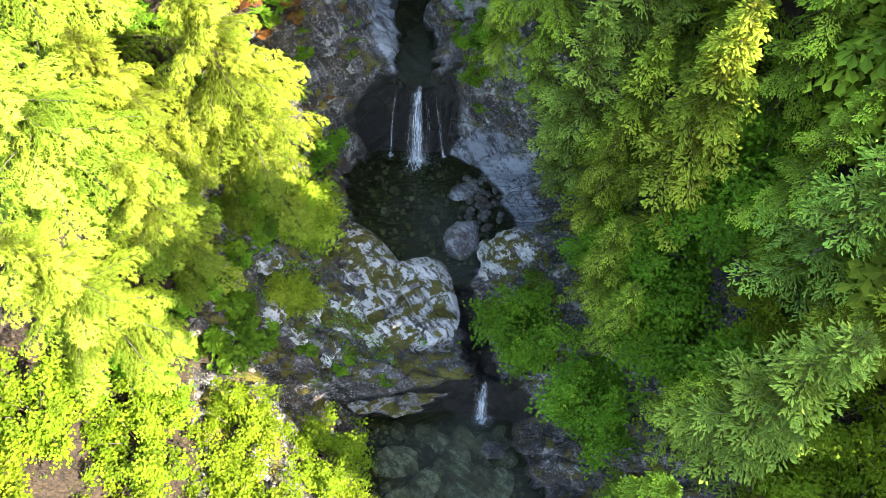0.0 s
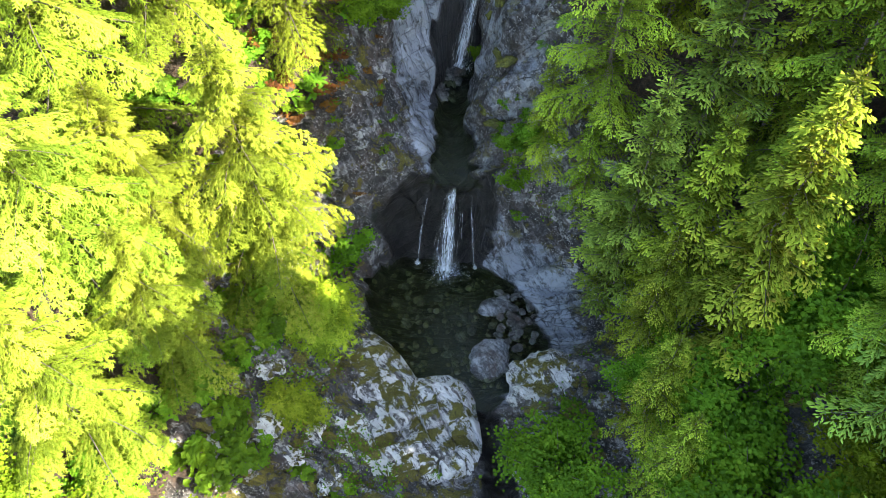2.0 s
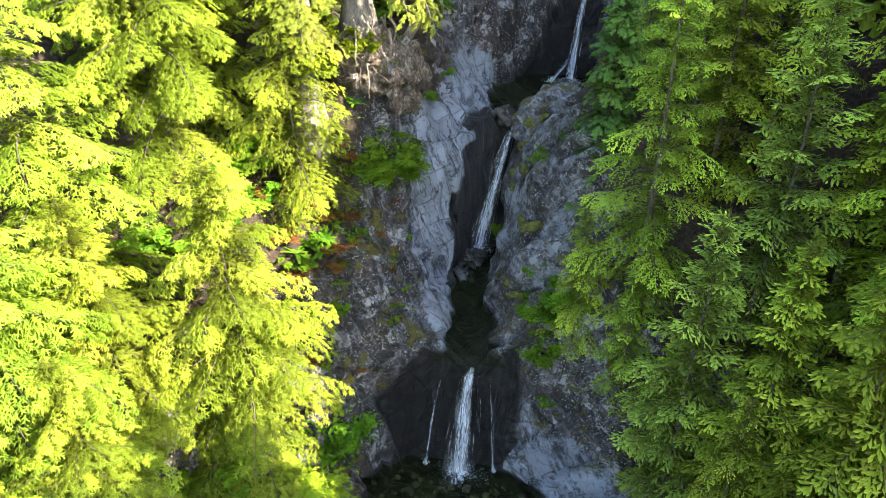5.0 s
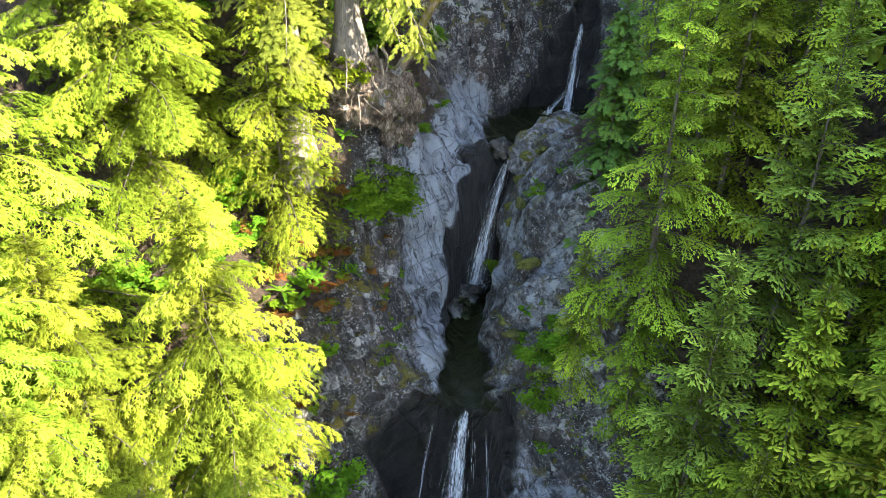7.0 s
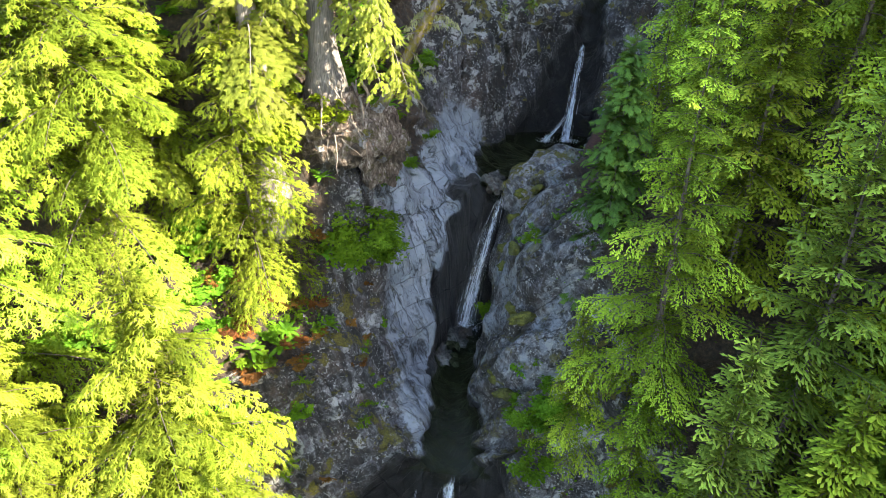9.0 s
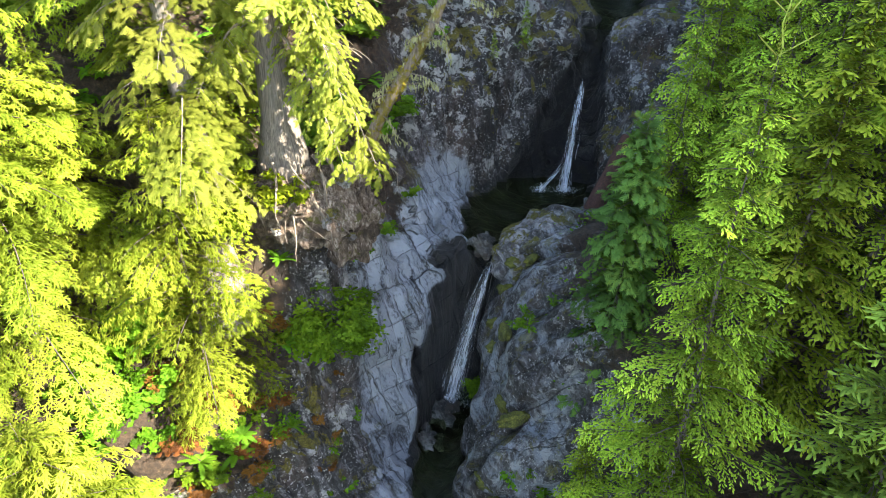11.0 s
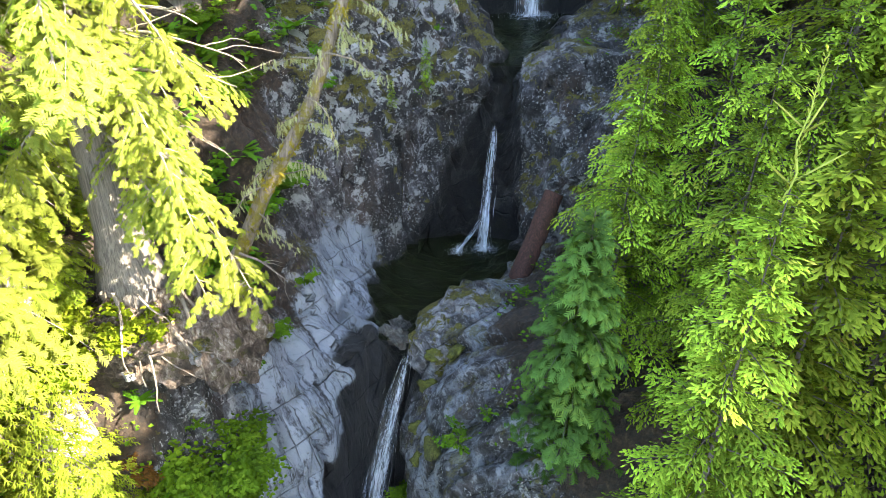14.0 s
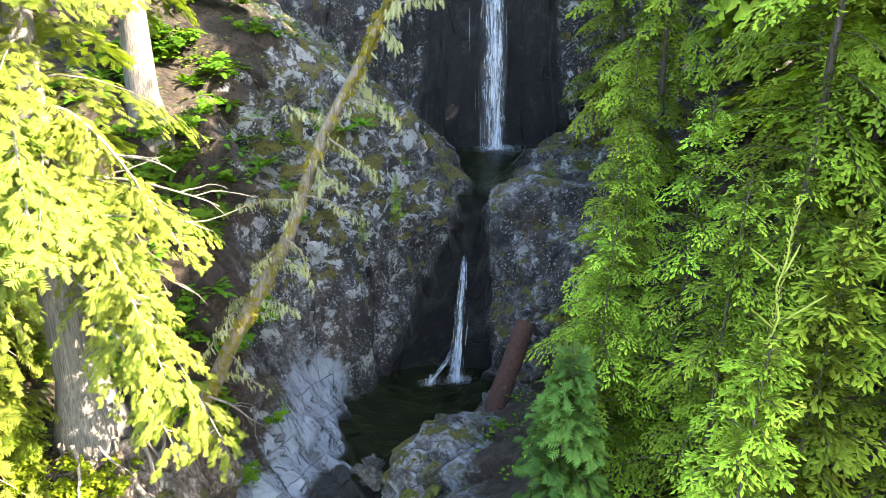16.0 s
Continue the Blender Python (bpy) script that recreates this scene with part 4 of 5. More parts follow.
# ---- broadleaf shrubs and small trees ----
def shrub(name, seed, size, leaves, leaf, material, label, template=LEAF, wide=0.62, clumps=55, low=0.15, loose=1.0):
    """Limbs that end in flat sprays of leaves, uneven in length, with gaps between; size: half widths and height."""
    rng, r = random.Random(seed), np.random.RandomState(seed)
    ob = new(name)
    tagged(ob, label, "shrub")
    stems, P, D, U, B = [], [], [], [], []
    limbs = max(5, clumps // 6)
    n = max(4, leaves // (limbs * 6))
    for i in range(limbs):
        a = i * 2.4 + rng.uniform(-0.5, 0.5)
        e = low + (1 - low) * ((i + 0.5) / limbs) ** 0.8
        rad = math.sqrt(max(0.03, 1 - (2 * e - 1) ** 2 * 0.9)) * rng.uniform(0.55, 1.2)
        end = np.array([size[0] * rad * math.cos(a), size[1] * rad * math.sin(a), size[2] * e * rng.uniform(0.75, 1.15)])
        out = np.array([math.cos(a), math.sin(a), 0])
        across = np.array([-math.sin(a), math.cos(a), 0])
        stems.append(([end * t * np.array([t ** 0.5, t ** 0.5, 1]) + r.normal(0, 0.03, 3) for t in np.linspace(0, 1, 6)], np.linspace(0.045 * size[2] / 3, 0.008, 6)))
        for j in range(6):
            t = 0.5 + 0.5 * (j + rng.uniform(0, 1)) / 6
            spread = (size[0] + size[1]) * 0.5 * (0.34 - 0.2 * abs(t - 0.75)) * loose
            c = end * np.array([t ** 1.5, t ** 1.5, t]) + across * rng.uniform(-1, 1) * spread + np.array([0, 0, rng.uniform(-0.08, 0.08) * size[2]])
            off = r.normal(0, 1, (n, 3)) * np.array([0.11, 0.11, 0.022]) * loose * (size[0] + size[2]) * 0.5
            off[:, 2] -= 0.35 * (off @ out)
            P.append(c + off)
            ang = r.uniform(0, 2 * math.pi, n)
            D.append(np.stack([np.cos(ang), np.sin(ang), r.uniform(-0.5, 0.1, n)], 1) + 0.5 * out)
            U.append(np.stack([r.normal(0, 0.28, n), r.normal(0, 0.28, n), np.ones(n)], 1) + 0.3 * out)
            B.append(np.full(n, rng.random()))
    P, D, U, B = np.concatenate(P), np.concatenate(D), np.concatenate(U), np.concatenate(B)
    L = leaf * r.uniform(0.6, 1.25, len(P))
    child("stem", limb_mesh("stem", stems, M_BARK, 4), ob)
    v, f = stamp(template, P, D, U, L, L * wide)
    child("foliage", mesh_from("foliage", v, f, material, tone=np.repeat(B, len(template[0]))), ob)
    return ob


alder = put(shrub("alder_tree", 31, (3.1, 3.2, 5.0), 9000, 0.2, M_LEAF, "green broadleaf alder leaning over the creek", TINY_LEAF, 0.8, 120, loose=0.8), 4.7, 14.8, 0, z=-3.2)
again(young, 8.2, 16.6, 30, 0.85)
again(young, 8.8, 13.6, 150, 0.8)
again(alder, 8.6, 18.4, 120, 0.7)
again(alder, 8.0, 10.5, 220, 1.0, z=-2.5)
again(alder, 12.0, 12.5, 20, 1.1, z=2.0)
again(alder, 14.4, 10.0, 200, 1.0)
again(young, 11.6, 9.0, 70, 0.9)
again(fir, 16.6, 10.6, 200, 0.7)
again(alder, 11.5, 16.6, 80, 1.1, z=2.0)
again(alder, 14.5, 18.5, 150, 1.2)
again(alder, 13.6, 21.8, 250, 1.1)
salmonberry = put(shrub("salmonberry_bush", 32, (2.0, 1.8, 2.2), 3000, 0.2, M_LEAF, "leafy green berry bush beside the plunge pool", clumps=60), -10.2, 26.3, 0, 1.3, z=-1.8)
again(salmonberry, -8.0, 27.6, 90, 0.8, z=-1.5)
again(salmonberry, -12.2, 25.5, 200, 1.0)
sunny = put(shrub("huckleberry_bush", 37, (1.5, 1.2, 1.5), 2600, 0.15, M_YLEAF, "sunlit yellow-green leafy bush at the cedar's foot", clumps=60, loose=0.8), -9.1, 34.0, 0, z=16.8)
again(sunny, -10.6, 33.6, 100, 1.2, z=16.0)
again(sunny, -8.0, 34.3, 200, 0.6, z=17.0)
bank_bush = put(shrub("bank_shrub", 38, (1.1, 1.0, 1.0), 1400, 0.17, M_LEAF, "green leafy shrub on the brown soil bank", TINY_LEAF, 0.7, 36, loose=0.9), -6.4, 44.6, 0)
for i, (x, y, k) in enumerate([(-8.3, 44.5, 1.2), (-7.2, 47.2, 0.9), (-5.6, 42.6, 0.7), (-9.4, 41.5, 1.3), (-7.6, 41.6, 0.9), (-6.2, 39.8, 0.6), (-10.4, 46.5, 1.2), (-8.6, 49.0, 1.0), (-5.0, 47.6, 0.5), (-9.8, 38.6, 1.2), (-11.5, 43.0, 1.4), (-10.8, 29.6, 0.9), (-12.4, 28.4, 1.1), (-9.0, 29.4, 0.6), (-13.8, 27.0, 1.3), (-12.2, 15.2, 1.1), (-13.6, 13.2, 1.3), (-14.8, 15.6, 1.4), (-12.4, 17.8, 1.0), (-10.6, 13.9, 0.9), (-11.4, 19.4, 0.9), (-8.4, 13.6, 0.7), (-6.2, 12.9, 0.8), (-15.6, 12.6, 1.4), (-3.6, 12.3, 0.6), (-12.6, 29.8, 0.8), (-11.6, 30.6, 0.6), (-8.0, 39.6, 0.9), (-7.0, 40.6, 0.7), (-8.8, 42.6, 1.0), (-6.9, 43.2, 0.7), (-9.6, 44.2, 1.0), (-7.8, 45.8, 0.8), (-8.2, 37.9, 0.8), (-9.2, 46.6, 0.9), (-14.1, 29.7, 1.5), (-12.9, 29.0, 1.2), (-15.4, 28.9, 1.6), (-10.5, 30.9, 0.7), (-13.2, 30.8, 1.3), (-10.1, 50.7, 1.4), (-8.3, 50.5, 1.1), (-7.2, 52.4, 1.0), (-9.0, 47.8, 1.0), (-10.1, 45.4, 1.1), (-9.6, 52.6, 1.4), (-11.6, 49.0, 1.4)]):
    again(bank_bush, x, y, 70 * i, k)
rng = random.Random(61)
for i in range(34):
    x, y = rng.uniform(-21, -11.5), rng.uniform(9, 37)
    again(bank_bush, x, y, rng.uniform(0, 360), rng.uniform(1.2, 2.2), label="broad green leafy shrub in the gaps between sunlit trees")
slab_bush = put(shrub("willow_bush", 33, (2.3, 2.0, 2.4), 7500, 0.19, M_LEAF, "round green bush growing on the grey rock slab", clumps=110, loose=0.95), -7.5, 34.9, 0, z=10.2)
yew = put(shrub("yew_bush", 34, (2.1, 1.9, 2.6), 6500, 0.28, M_YEW, "dense olive-green yew bush above the pool", FEATHER, 0.6, 90), -9.4, 21.6, 0, 1.3, z=-1.6)
again(yew, -9.8, 16.8, 130, 0.95, z=-2.4)
maple = put(shrub("vine_maple", 35, (3.2, 3.0, 3.4), 7600, 0.175, M_YLEAF, "sunlit yellow-green vine maple with fine leaves", TINY_LEAF, 0.75, 150, loose=0.6), -7.2, 7.6, 0, z=-6.0)
for i, (x, y, s) in enumerate([(15.6, 12.9, 0.9), (17.2, 15.4, 0.9), (15.8, 6.6, 0.8), (17.4, 4.4, 1.2), (17.6, 8.4, 1.1), (-11.5, 8.5, 1.0), (-15.5, 7.0, 1.1), (-10.5, 4.0, 1.1), (-19.5, 7.5, 1.1), (-5.6, 4.5, 0.8), (-20, 3, 1.2), (-15, 2, 1.1)]):
    again(maple, x, y, 50 * i, s)
creek_bush = put(shrub("creek_bush", 36, (0.7, 1.3, 1.6), 1500, 0.13, M_LEAF, "dark green leaves hanging beside the cascade", clumps=40), -1.6, 38.6, 0, z=4.5)
again(creek_bush, 2.0, 30.2, 60, 1.4, z=6.0)
again(creek_bush, 0.6, 30.6, 60, 1.1, z=5.0)
again(creek_bush, 1.2, 29.2, 160, 1.2, z=3.5)
again(creek_bush, -1.6, 50.6, 100, 0.9, z=17.2)
again(creek_bush, -2.6, 49.4, 10, 0.7, z=14.6)


# ---- ferns on the left slope ----
def fern(seed, label):
    rng = random.Random(seed)
    n = 11
    P = np.zeros((n * 4, 3))
    V, F, off = [], [], 0
    for i in range(n):
        a = i * 2.4 + rng.uniform(-0.3, 0.3)
        up = rng.uniform(0.5, 1.1)
        v, f = stamp(FROND, np.array([(0, 0, 0.02)], float), np.array([(math.cos(a), math.sin(a), up)]), np.array([(-math.cos(a) * up, -math.sin(a) * up, 1.0)]), np.array([rng.uniform(0.6, 0.95)]), np.array([0.13]))
        t = np.hypot(v[:, 0], v[:, 1])
        v[:, 2] -= 0.75 * t * t
        V.append(v), F.append(f + off)
        off += len(v)
    ob = new("sword_fern", mesh_from("sword_fern", np.concatenate(V), np.concatenate(F), M_FERN))
    return tagged(ob, label, "fern", "ferns on the slope")


frond_tuft = fern(41, "green sword fern rooted in the brown slope")
frond_tuft.matrix_basis = pose(-6.5, 44.0, ground(-6.5, 44.0) + 0.1)
rng = random.Random(5)
for i in range(110):
    y = rng.uniform(29, 54) if i < 50 else rng.uniform(37.5, 51)
    p = plan_at(y)
    x = p[2] - rng.uniform(4.5, 11)
    copy_thing(frond_tuft, pose(x, y, ground(x, y) + 0.05, 0, rng.uniform(0, 25), rng.uniform(0, 360)) @ Matrix.Scale(rng.uniform(0.7, 1.3), 4))


# ---- rocks ----
def boulder(name, seed, size, material, label, rough=0.16, category="rock", detail=4, angular=0.5):
    bm = bmesh.new()
    bmesh.ops.create_icosphere(bm, subdivisions=detail, radius=1)
    off = Vector((seed * 3.7, seed * 1.9, seed * 5.3))
    for v in bm.verts:
        d = v.co.normalized()
        dist, near = noise.voronoi(d * 1.6 + off)
        block = noise.cell(near[0] * 9) - 0.5
        r = 1 + rough * (1.3 * noise.fractal(d * 1.4 + off, 1, 2, 4) + angular * block - 0.35 * max(0, 1 - (dist[1] - dist[0]) * 6)) + 0.04 * noise.noise(d * 9 + off)
        v.co = Vector((d.x * r * size[0], d.y * r * size[1], d.z * r * size[2]))
    me = bpy.data.meshes.new(name)
    bm.to_mesh(me)
    bm.free()
    for p in me.polygons:
        p.use_smooth = detail < 5
    me.materials.append(material)
    return tagged(new(name, me), label, category)


def set_rock(ob, x, y, z, rx=0, ry=0, rz=0):
    ob.matrix_basis = pose(x, y, z, rx, ry, rz)
    return ob


def pale_outcrop():
    """One worn mass that curves round the plunge pool, with broken ledges towards the lower pool."""
    cx, cy, rings, spokes = -3.6, 17.6, 96, 300
    V = []
    for i in range(rings):
        q = (i + 0.3) / rings * 1.12
        for j in range(spokes):
            a = 2 * math.pi * j / spokes
            edge = 4.26 - 1.02 * math.cos(a) - 0.14 * math.sin(a) + 0.64 * math.cos(2 * a) - 0.67 * math.sin(2 * a) + 0.06 * math.cos(3 * a) + 0.5 * math.sin(3 * a) - 0.29 * math.cos(4 * a) - 0.23 * math.sin(5 * a)
            edge += 0.12 * noise.noise(Vector((math.cos(a) * 3, math.sin(a) * 3, 2.0)))
            x, y = cx + edge * q * math.cos(a), cy + edge * q * math.sin(a)
            z = -3.05 + 0.05 * (y - 18) - 0.04 * (x + 4) - 0.22 * max(0.0, 15.8 - y) ** 1.5
            z -= 2.6 * max(0.0, q - 0.72) ** 1.6 + (3.4 * (q - 1) if q > 1 else 0)
            p = Vector((x, y, z))
            w = p + 0.3 * noise.noise_vector(p * 0.5)
            u, v = (0.85 * w.x + 0.5 * w.y) / 1.25, (0.9 * w.y - 0.45 * w.x) / 0.85
            fu, fv = u - math.floor(u), v - math.floor(v)
            cell = Vector((math.floor(u) + 0.5, math.floor(v) + 0.5, 0.5))
            gap = max(0.0, 1 - min(fu, 1 - fu, fv, 1 - fv) * 11)
            rough = min(1.0, 0.35 + max(0.0, 19.3 - y) * 0.3)
            z += rough * (0.34 * (noise.cell(cell) - 0.5) + 0.26 * (fv - 0.5) * (noise.cell(cell + Vector((3, 7, 0))) - 0.2) - 0.2 * gap * gap)
            z += 0.2 * noise.fractal(p * 0.5, 1, 2, 3) + 0.05 * noise.fractal(p * 3, 1, 2, 3)
            V.append((x, y, z))
    idx = np.arange(rings * spokes).reshape(rings, spokes)
    nxt = np.roll(idx, -1, 1)
    F = np.stack([idx[:-1], idx[1:], nxt[1:], nxt[:-1]], -1).reshape(-1, 4)
    return tagged(new("rock_outcrop", mesh_from("rock_outcrop", V, F, M_WHITE, True)), "large pale rock with white lichen and moss patches", "rock")


pale_outcrop()
set_rock(boulder("rock_outcrop", 12, (2.4, 1.0, 1.3), M_ROCK, "dark purple-grey rock step below the pale outcrop", detail=5), -1.9, 13.6, -5.3, 10, 0, 8)
set_rock(boulder("rock_outcrop", 22, (2.9, 1.1, 1.8), M_MOSSY, "pale broken ledge above the lower pool", 0.3, detail=5, angular=1.2), -3.2, 12.0, -6.6, 0, 0, 14)
for i, (x, y, z, k) in enumerate([(-9.0, 14.2, -3.2, 0.55), (-10.4, 15.2, -2.6, 0.7), (-8.2, 15.6, -3.3, 0.5), (-11.6, 14.0, -2.4, 0.6), (-12.9, 13.4, -1.9, 0.8), (-10.9, 18.2, -2.0, 0.6), (-7.0, 13.6, -3.8, 0.6)]):
    set_rock(boulder("rock", 40 + i, (k * 1.3, k, k * 0.7), M_WHITE, "lichen-spotted rock half buried in the mossy bank", 0.3, detail=4, angular=1.2), x, y, ground(x, y) - 0.05, 0, 0, 40 * i)
for i, (x, y, k) in enumerate([(-3.4, 8.3, 1.5), (-1.2, 7.0, 1.2), (0.8, 8.6, 1.3), (1.6, 6.4, 1.6), (-2.6, 5.6, 1.7), (3.6, 7.2, 1.2), (-0.4, 9.6, 0.9)]):
    set_rock(boulder("flat_stone", 60 + i, (k, k * 0.7, 0.22), M_BLUE, "broad flat grey stone lying under the clear water", 0.14, "stone", 4), x, y, -9.5, 0, 0, 50 * i + 15)
set_rock(boulder("rock_outcrop", 2, (2.3, 1.9, 2.0), M_WHITE, "mottled grey rock with moss beside the pool", detail=5), 4.0, 20.3, -3.0, 0, 0, 30)
set_rock(boulder("boulder", 3, (1.15, 1.5, 0.95), M_BLUE, "smooth blue-grey boulder standing in the pool", 0.1, detail=5), 0.6, 21.9, -4.1, 0, 0, -20)
set_rock(boulder("boulder", 4, (1.1, 0.65, 0.5), M_BLUE, "flat blue-grey boulder in shallow water", 0.12), 0.6, 25.5, -4.0, 0, 10, 25)
set_rock(boulder("rock_outcrop", 5, (2.5, 2.2, 2.3), M_MOSSY, "rounded grey ledge rock with green moss pads", detail=6), 1.1, 41.2, 10.5, 0, 0, 10)
set_rock(boulder("boulder", 6, (0.62, 0.6, 0.62), M_WETROCK, "dark chockstone wedged at the pool outlet", 0.34, angular=1.3), -2.0, 41.7, 10.9)
set_rock(boulder("boulder", 7, (0.75, 0.9, 0.5), M_WETROCK, "dark wet boulder below the cascade", 0.36, angular=1.4), -3.4, 39.0, 2.6)
set_rock(boulder("boulder", 8, (0.7, 1.1, 0.55), M_WETROCK, "angular dark boulder in the narrow pool", 0.36, angular=1.4), -3.9, 37.3, 2.6, 0, 0, 20)
set_rock(boulder("rock_outcrop", 9, (2.0, 1.3, 1.4), M_MOSSY, "grey rock step beside the upper waterfall", detail=5), 5.3, 51.9, 17.7, 0, 0, -8)
def soil_bank(seed, size, x, y, z, turn, label):
    """A bank of bare soil with stones set in its face."""
    bank = set_rock(boulder("soil_bank", seed, size, M_SOIL, label, 0.3, "bank", detail=5), x, y, z, 0, 0, turn)
    rng = random.Random(seed)
    for i in range(7):
        a, e = rng.uniform(-2.6, 0.6), rng.uniform(-0.4, 0.6)
        stone = boulder("embedded_stone", seed * 10 + i, [rng.uniform(0.12, 0.3) for _ in range(3)], M_MOSSY, "", 0.3, "", 3, 1.0)
        stone.parent = bank
        stone.matrix_basis = pose(size[0] * math.cos(a) * math.cos(e), size[1] * math.sin(a) * math.cos(e), size[2] * math.sin(e), 0, 0, 60 * i)
    return bank


soil_bank(13, (2.0, 1.3, 1.9), -8.3, 35.2, 16.2, 12, "eroded brown soil bank held by cedar roots")
soil_bank(15, (1.3, 1.1, 1.8), -6.9, 36.9, 14.6, 40, "brown soil bank at the foot of the leaning tree")
set_rock(boulder("boulder", 10, (0.8, 0.6, 0.4), M_WETROCK, "dark wet stone below the lower waterfall", 0.2), 3.0, 9.2, -9.0)


def moss_cushion(seed, x, y, size):
    ob = boulder("moss_cushion", seed, size, M_PAD, "yellow-green moss cushion on the grey rock wall", 0.3, "moss", 4, 0.2)
    return set_rock(ob, x, y, ground(x, y) - 0.02, 0, 35, 30 * seed)


for i, (x, y, k) in enumerate([(-0.6, 39.6, 0.55), (-0.9, 38.6, 0.5), (-0.2, 40.1, 0.6), (-1.0, 37.4, 0.4), (-0.5, 36.4, 0.5), (-0.3, 34.2, 0.45), (-0.6, 32.6, 0.7), (-0.2, 31.8, 0.5), (0.2, 33.2, 0.6), (0.3, 39.4, 0.4)]):
    moss_cushion(80 + i, x, y, (k * 0.6, k * 1.1, 0.5 * k))


# ---- waterfalls ----
def waterfall(seed, top, foot, wide_top, wide_foot, strands, label, streams=4, bow=0.3, thick=0.0125, slant=1.15):
    """Clumped strands of falling water from a lip to a pool, with spray at the foot."""
    rng = random.Random(seed)
    top, foot = np.array(top, float), np.array(foot, float)
    paths = []
    side = np.array([1.0, 0.1, 0])
    mains = [(rng.uniform(-0.9, 0.9), rng.uniform(0.05, 0.22), rng.uniform(0, 6)) for _ in range(streams)]
    mains[0] = (0.15, 0.16, 1.0)
    for i in range(int(strands * 0.22)):
        c, spread, ph = mains[0] if rng.random() < 0.35 else rng.choice(mains)
        u = c + rng.gauss(0, spread)
        t0 = rng.random() ** 1.2 * 0.95
        t1 = min(1.0, t0 + rng.uniform(0.04, 0.24))
        pts = []
        fan = rng.gauss(1, 0.15)
        for t in np.linspace(t0, t1, 5):
            p = top + (foot - top) * np.array([t, t ** 0.8, t ** slant])
            w = wide_top + (wide_foot - wide_top) * t ** 0.8
            p = p + side * (u * w * fan + 0.03 * math.sin(7 * t + ph)) + np.array([0, -bow * math.sin(math.pi * t) * 0.4 - 0.12 * (i % 7) / 7 * (0.3 + t), 0])
            pts.append(p)
        r = thick * rng.uniform(0.25, 1.0)
        paths.append((pts, r * np.array([0.2, 0.8, 1.0, 0.8, 0.2])))
    ob = new("waterfall")
    tagged(ob, label, "waterfall")
    for layer in range(3):
        nu, nv = 25, 46
        V, across, down, edge = [], [], [], []
        for t in np.linspace(0, 1, nv):
            p = top + (foot - top) * np.array([t, t ** 0.8, t ** slant])
            w = (wide_top + (wide_foot - wide_top) * t ** 0.8) * (0.95 - 0.2 * layer)
            for u in np.linspace(-1, 1, nu):
                ripple = 0.10 * noise.noise(Vector((u * 2.2 + 7 * layer + seed, t * 3, layer * 2.0)))
                V.append(p + side * (u * w + (0.3 * layer - 0.25) * 0.35 * w) + np.array([0, -bow * math.sin(math.pi * t) * 0.4 - 0.07 * layer - 0.05 + ripple, 0.02]))
                across.append(u * w + 3.7 * layer + seed), down.append(t * np.linalg.norm(foot - top))
                edge.append((1 - abs(u) ** 2.2) * min(1, 12 * t + 0.3) * (0.62 + 0.2 * layer + 0.3 * t))
        idx = np.arange(nu * nv).reshape(nv, nu)
        me = mesh_from("veil", V, np.stack([idx[:-1, :-1], idx[:-1, 1:], idx[1:, 1:], idx[1:, :-1]], -1).reshape(-1, 4), M_VEIL, True)
        for key, values in (("across", across), ("down", down), ("edge", edge)):
            me.attributes.new(key, "FLOAT", "POINT").data.foreach_set("value", np.array(values, np.float32))
        child("veil", me, ob, "thin streaked veil of white water")
    tagged(child("falling_water", limb_mesh("falling_water", paths, M_FALL, 3), ob), kind="stuff")
    r = np.random.RandomState(seed)
    n = int(300 + 1100 * min(1.0, wide_foot))
    a = r.uniform(0, 2 * math.pi, n)
    d = np.abs(r.normal(0, 0.55, n)) * (1.25 * wide_foot + 0.04)
    P = np.stack([foot[0] + 0.15 * wide_foot + d * np.cos(a) * 1.1, foot[1] - 0.1 + d * np.sin(a) * 0.8, foot[2] + 0.02 + np.abs(r.normal(0, 0.22, n)) * np.exp(-1.5 * d)], 1)
    D, U = r.normal(0, 1, (n, 3)), r.normal(0, 1, (n, 3))
    L = r.uniform(0.012, 0.045, n)
    v, f = stamp(LEAF, P, D, U, L, L * 0.8)
    V, across, down, edge = [], [], [], []
    for i in range(9):
        for j in range(24):
            b, q = j * math.pi / 12, (i + 0.5) / 9
            reach = (1.5 * wide_foot + 0.03) * (1 + 0.35 * noise.noise(Vector((math.cos(b) * 1.5, math.sin(b) * 1.5, seed * 3.1))))
            V.append((foot[0] + 0.1 * wide_foot + reach * q * math.cos(b), foot[1] - 0.2 + 0.75 * reach * q * math.sin(b), foot[2] + 0.05 + 0.10 * (1 - q) ** 2))
            across.append(q * reach * math.cos(b) * 0.5 + seed), down.append(q * reach * math.sin(b) * 3), edge.append(1.25 * (1 - q) ** 0.8)
    idx = np.arange(9 * 24).reshape(9, 24)
    nxt = np.roll(idx, -1, 1)
    me = mesh_from("foam", V, np.stack([idx[:-1], idx[1:], nxt[1:], nxt[:-1]], -1).reshape(-1, 4), M_VEIL, True)
    for key, values in (("across", across), ("down", down), ("edge", edge)):
        me.attributes.new(key, "FLOAT", "POINT").data.foreach_set("value", np.array(values, np.float32))
    child("foam", me, ob, "white churned foam on the pool")
    tagged(child("spray", mesh_from("spray", v, f, M_FOAM), ob), kind="stuff")
    return ob


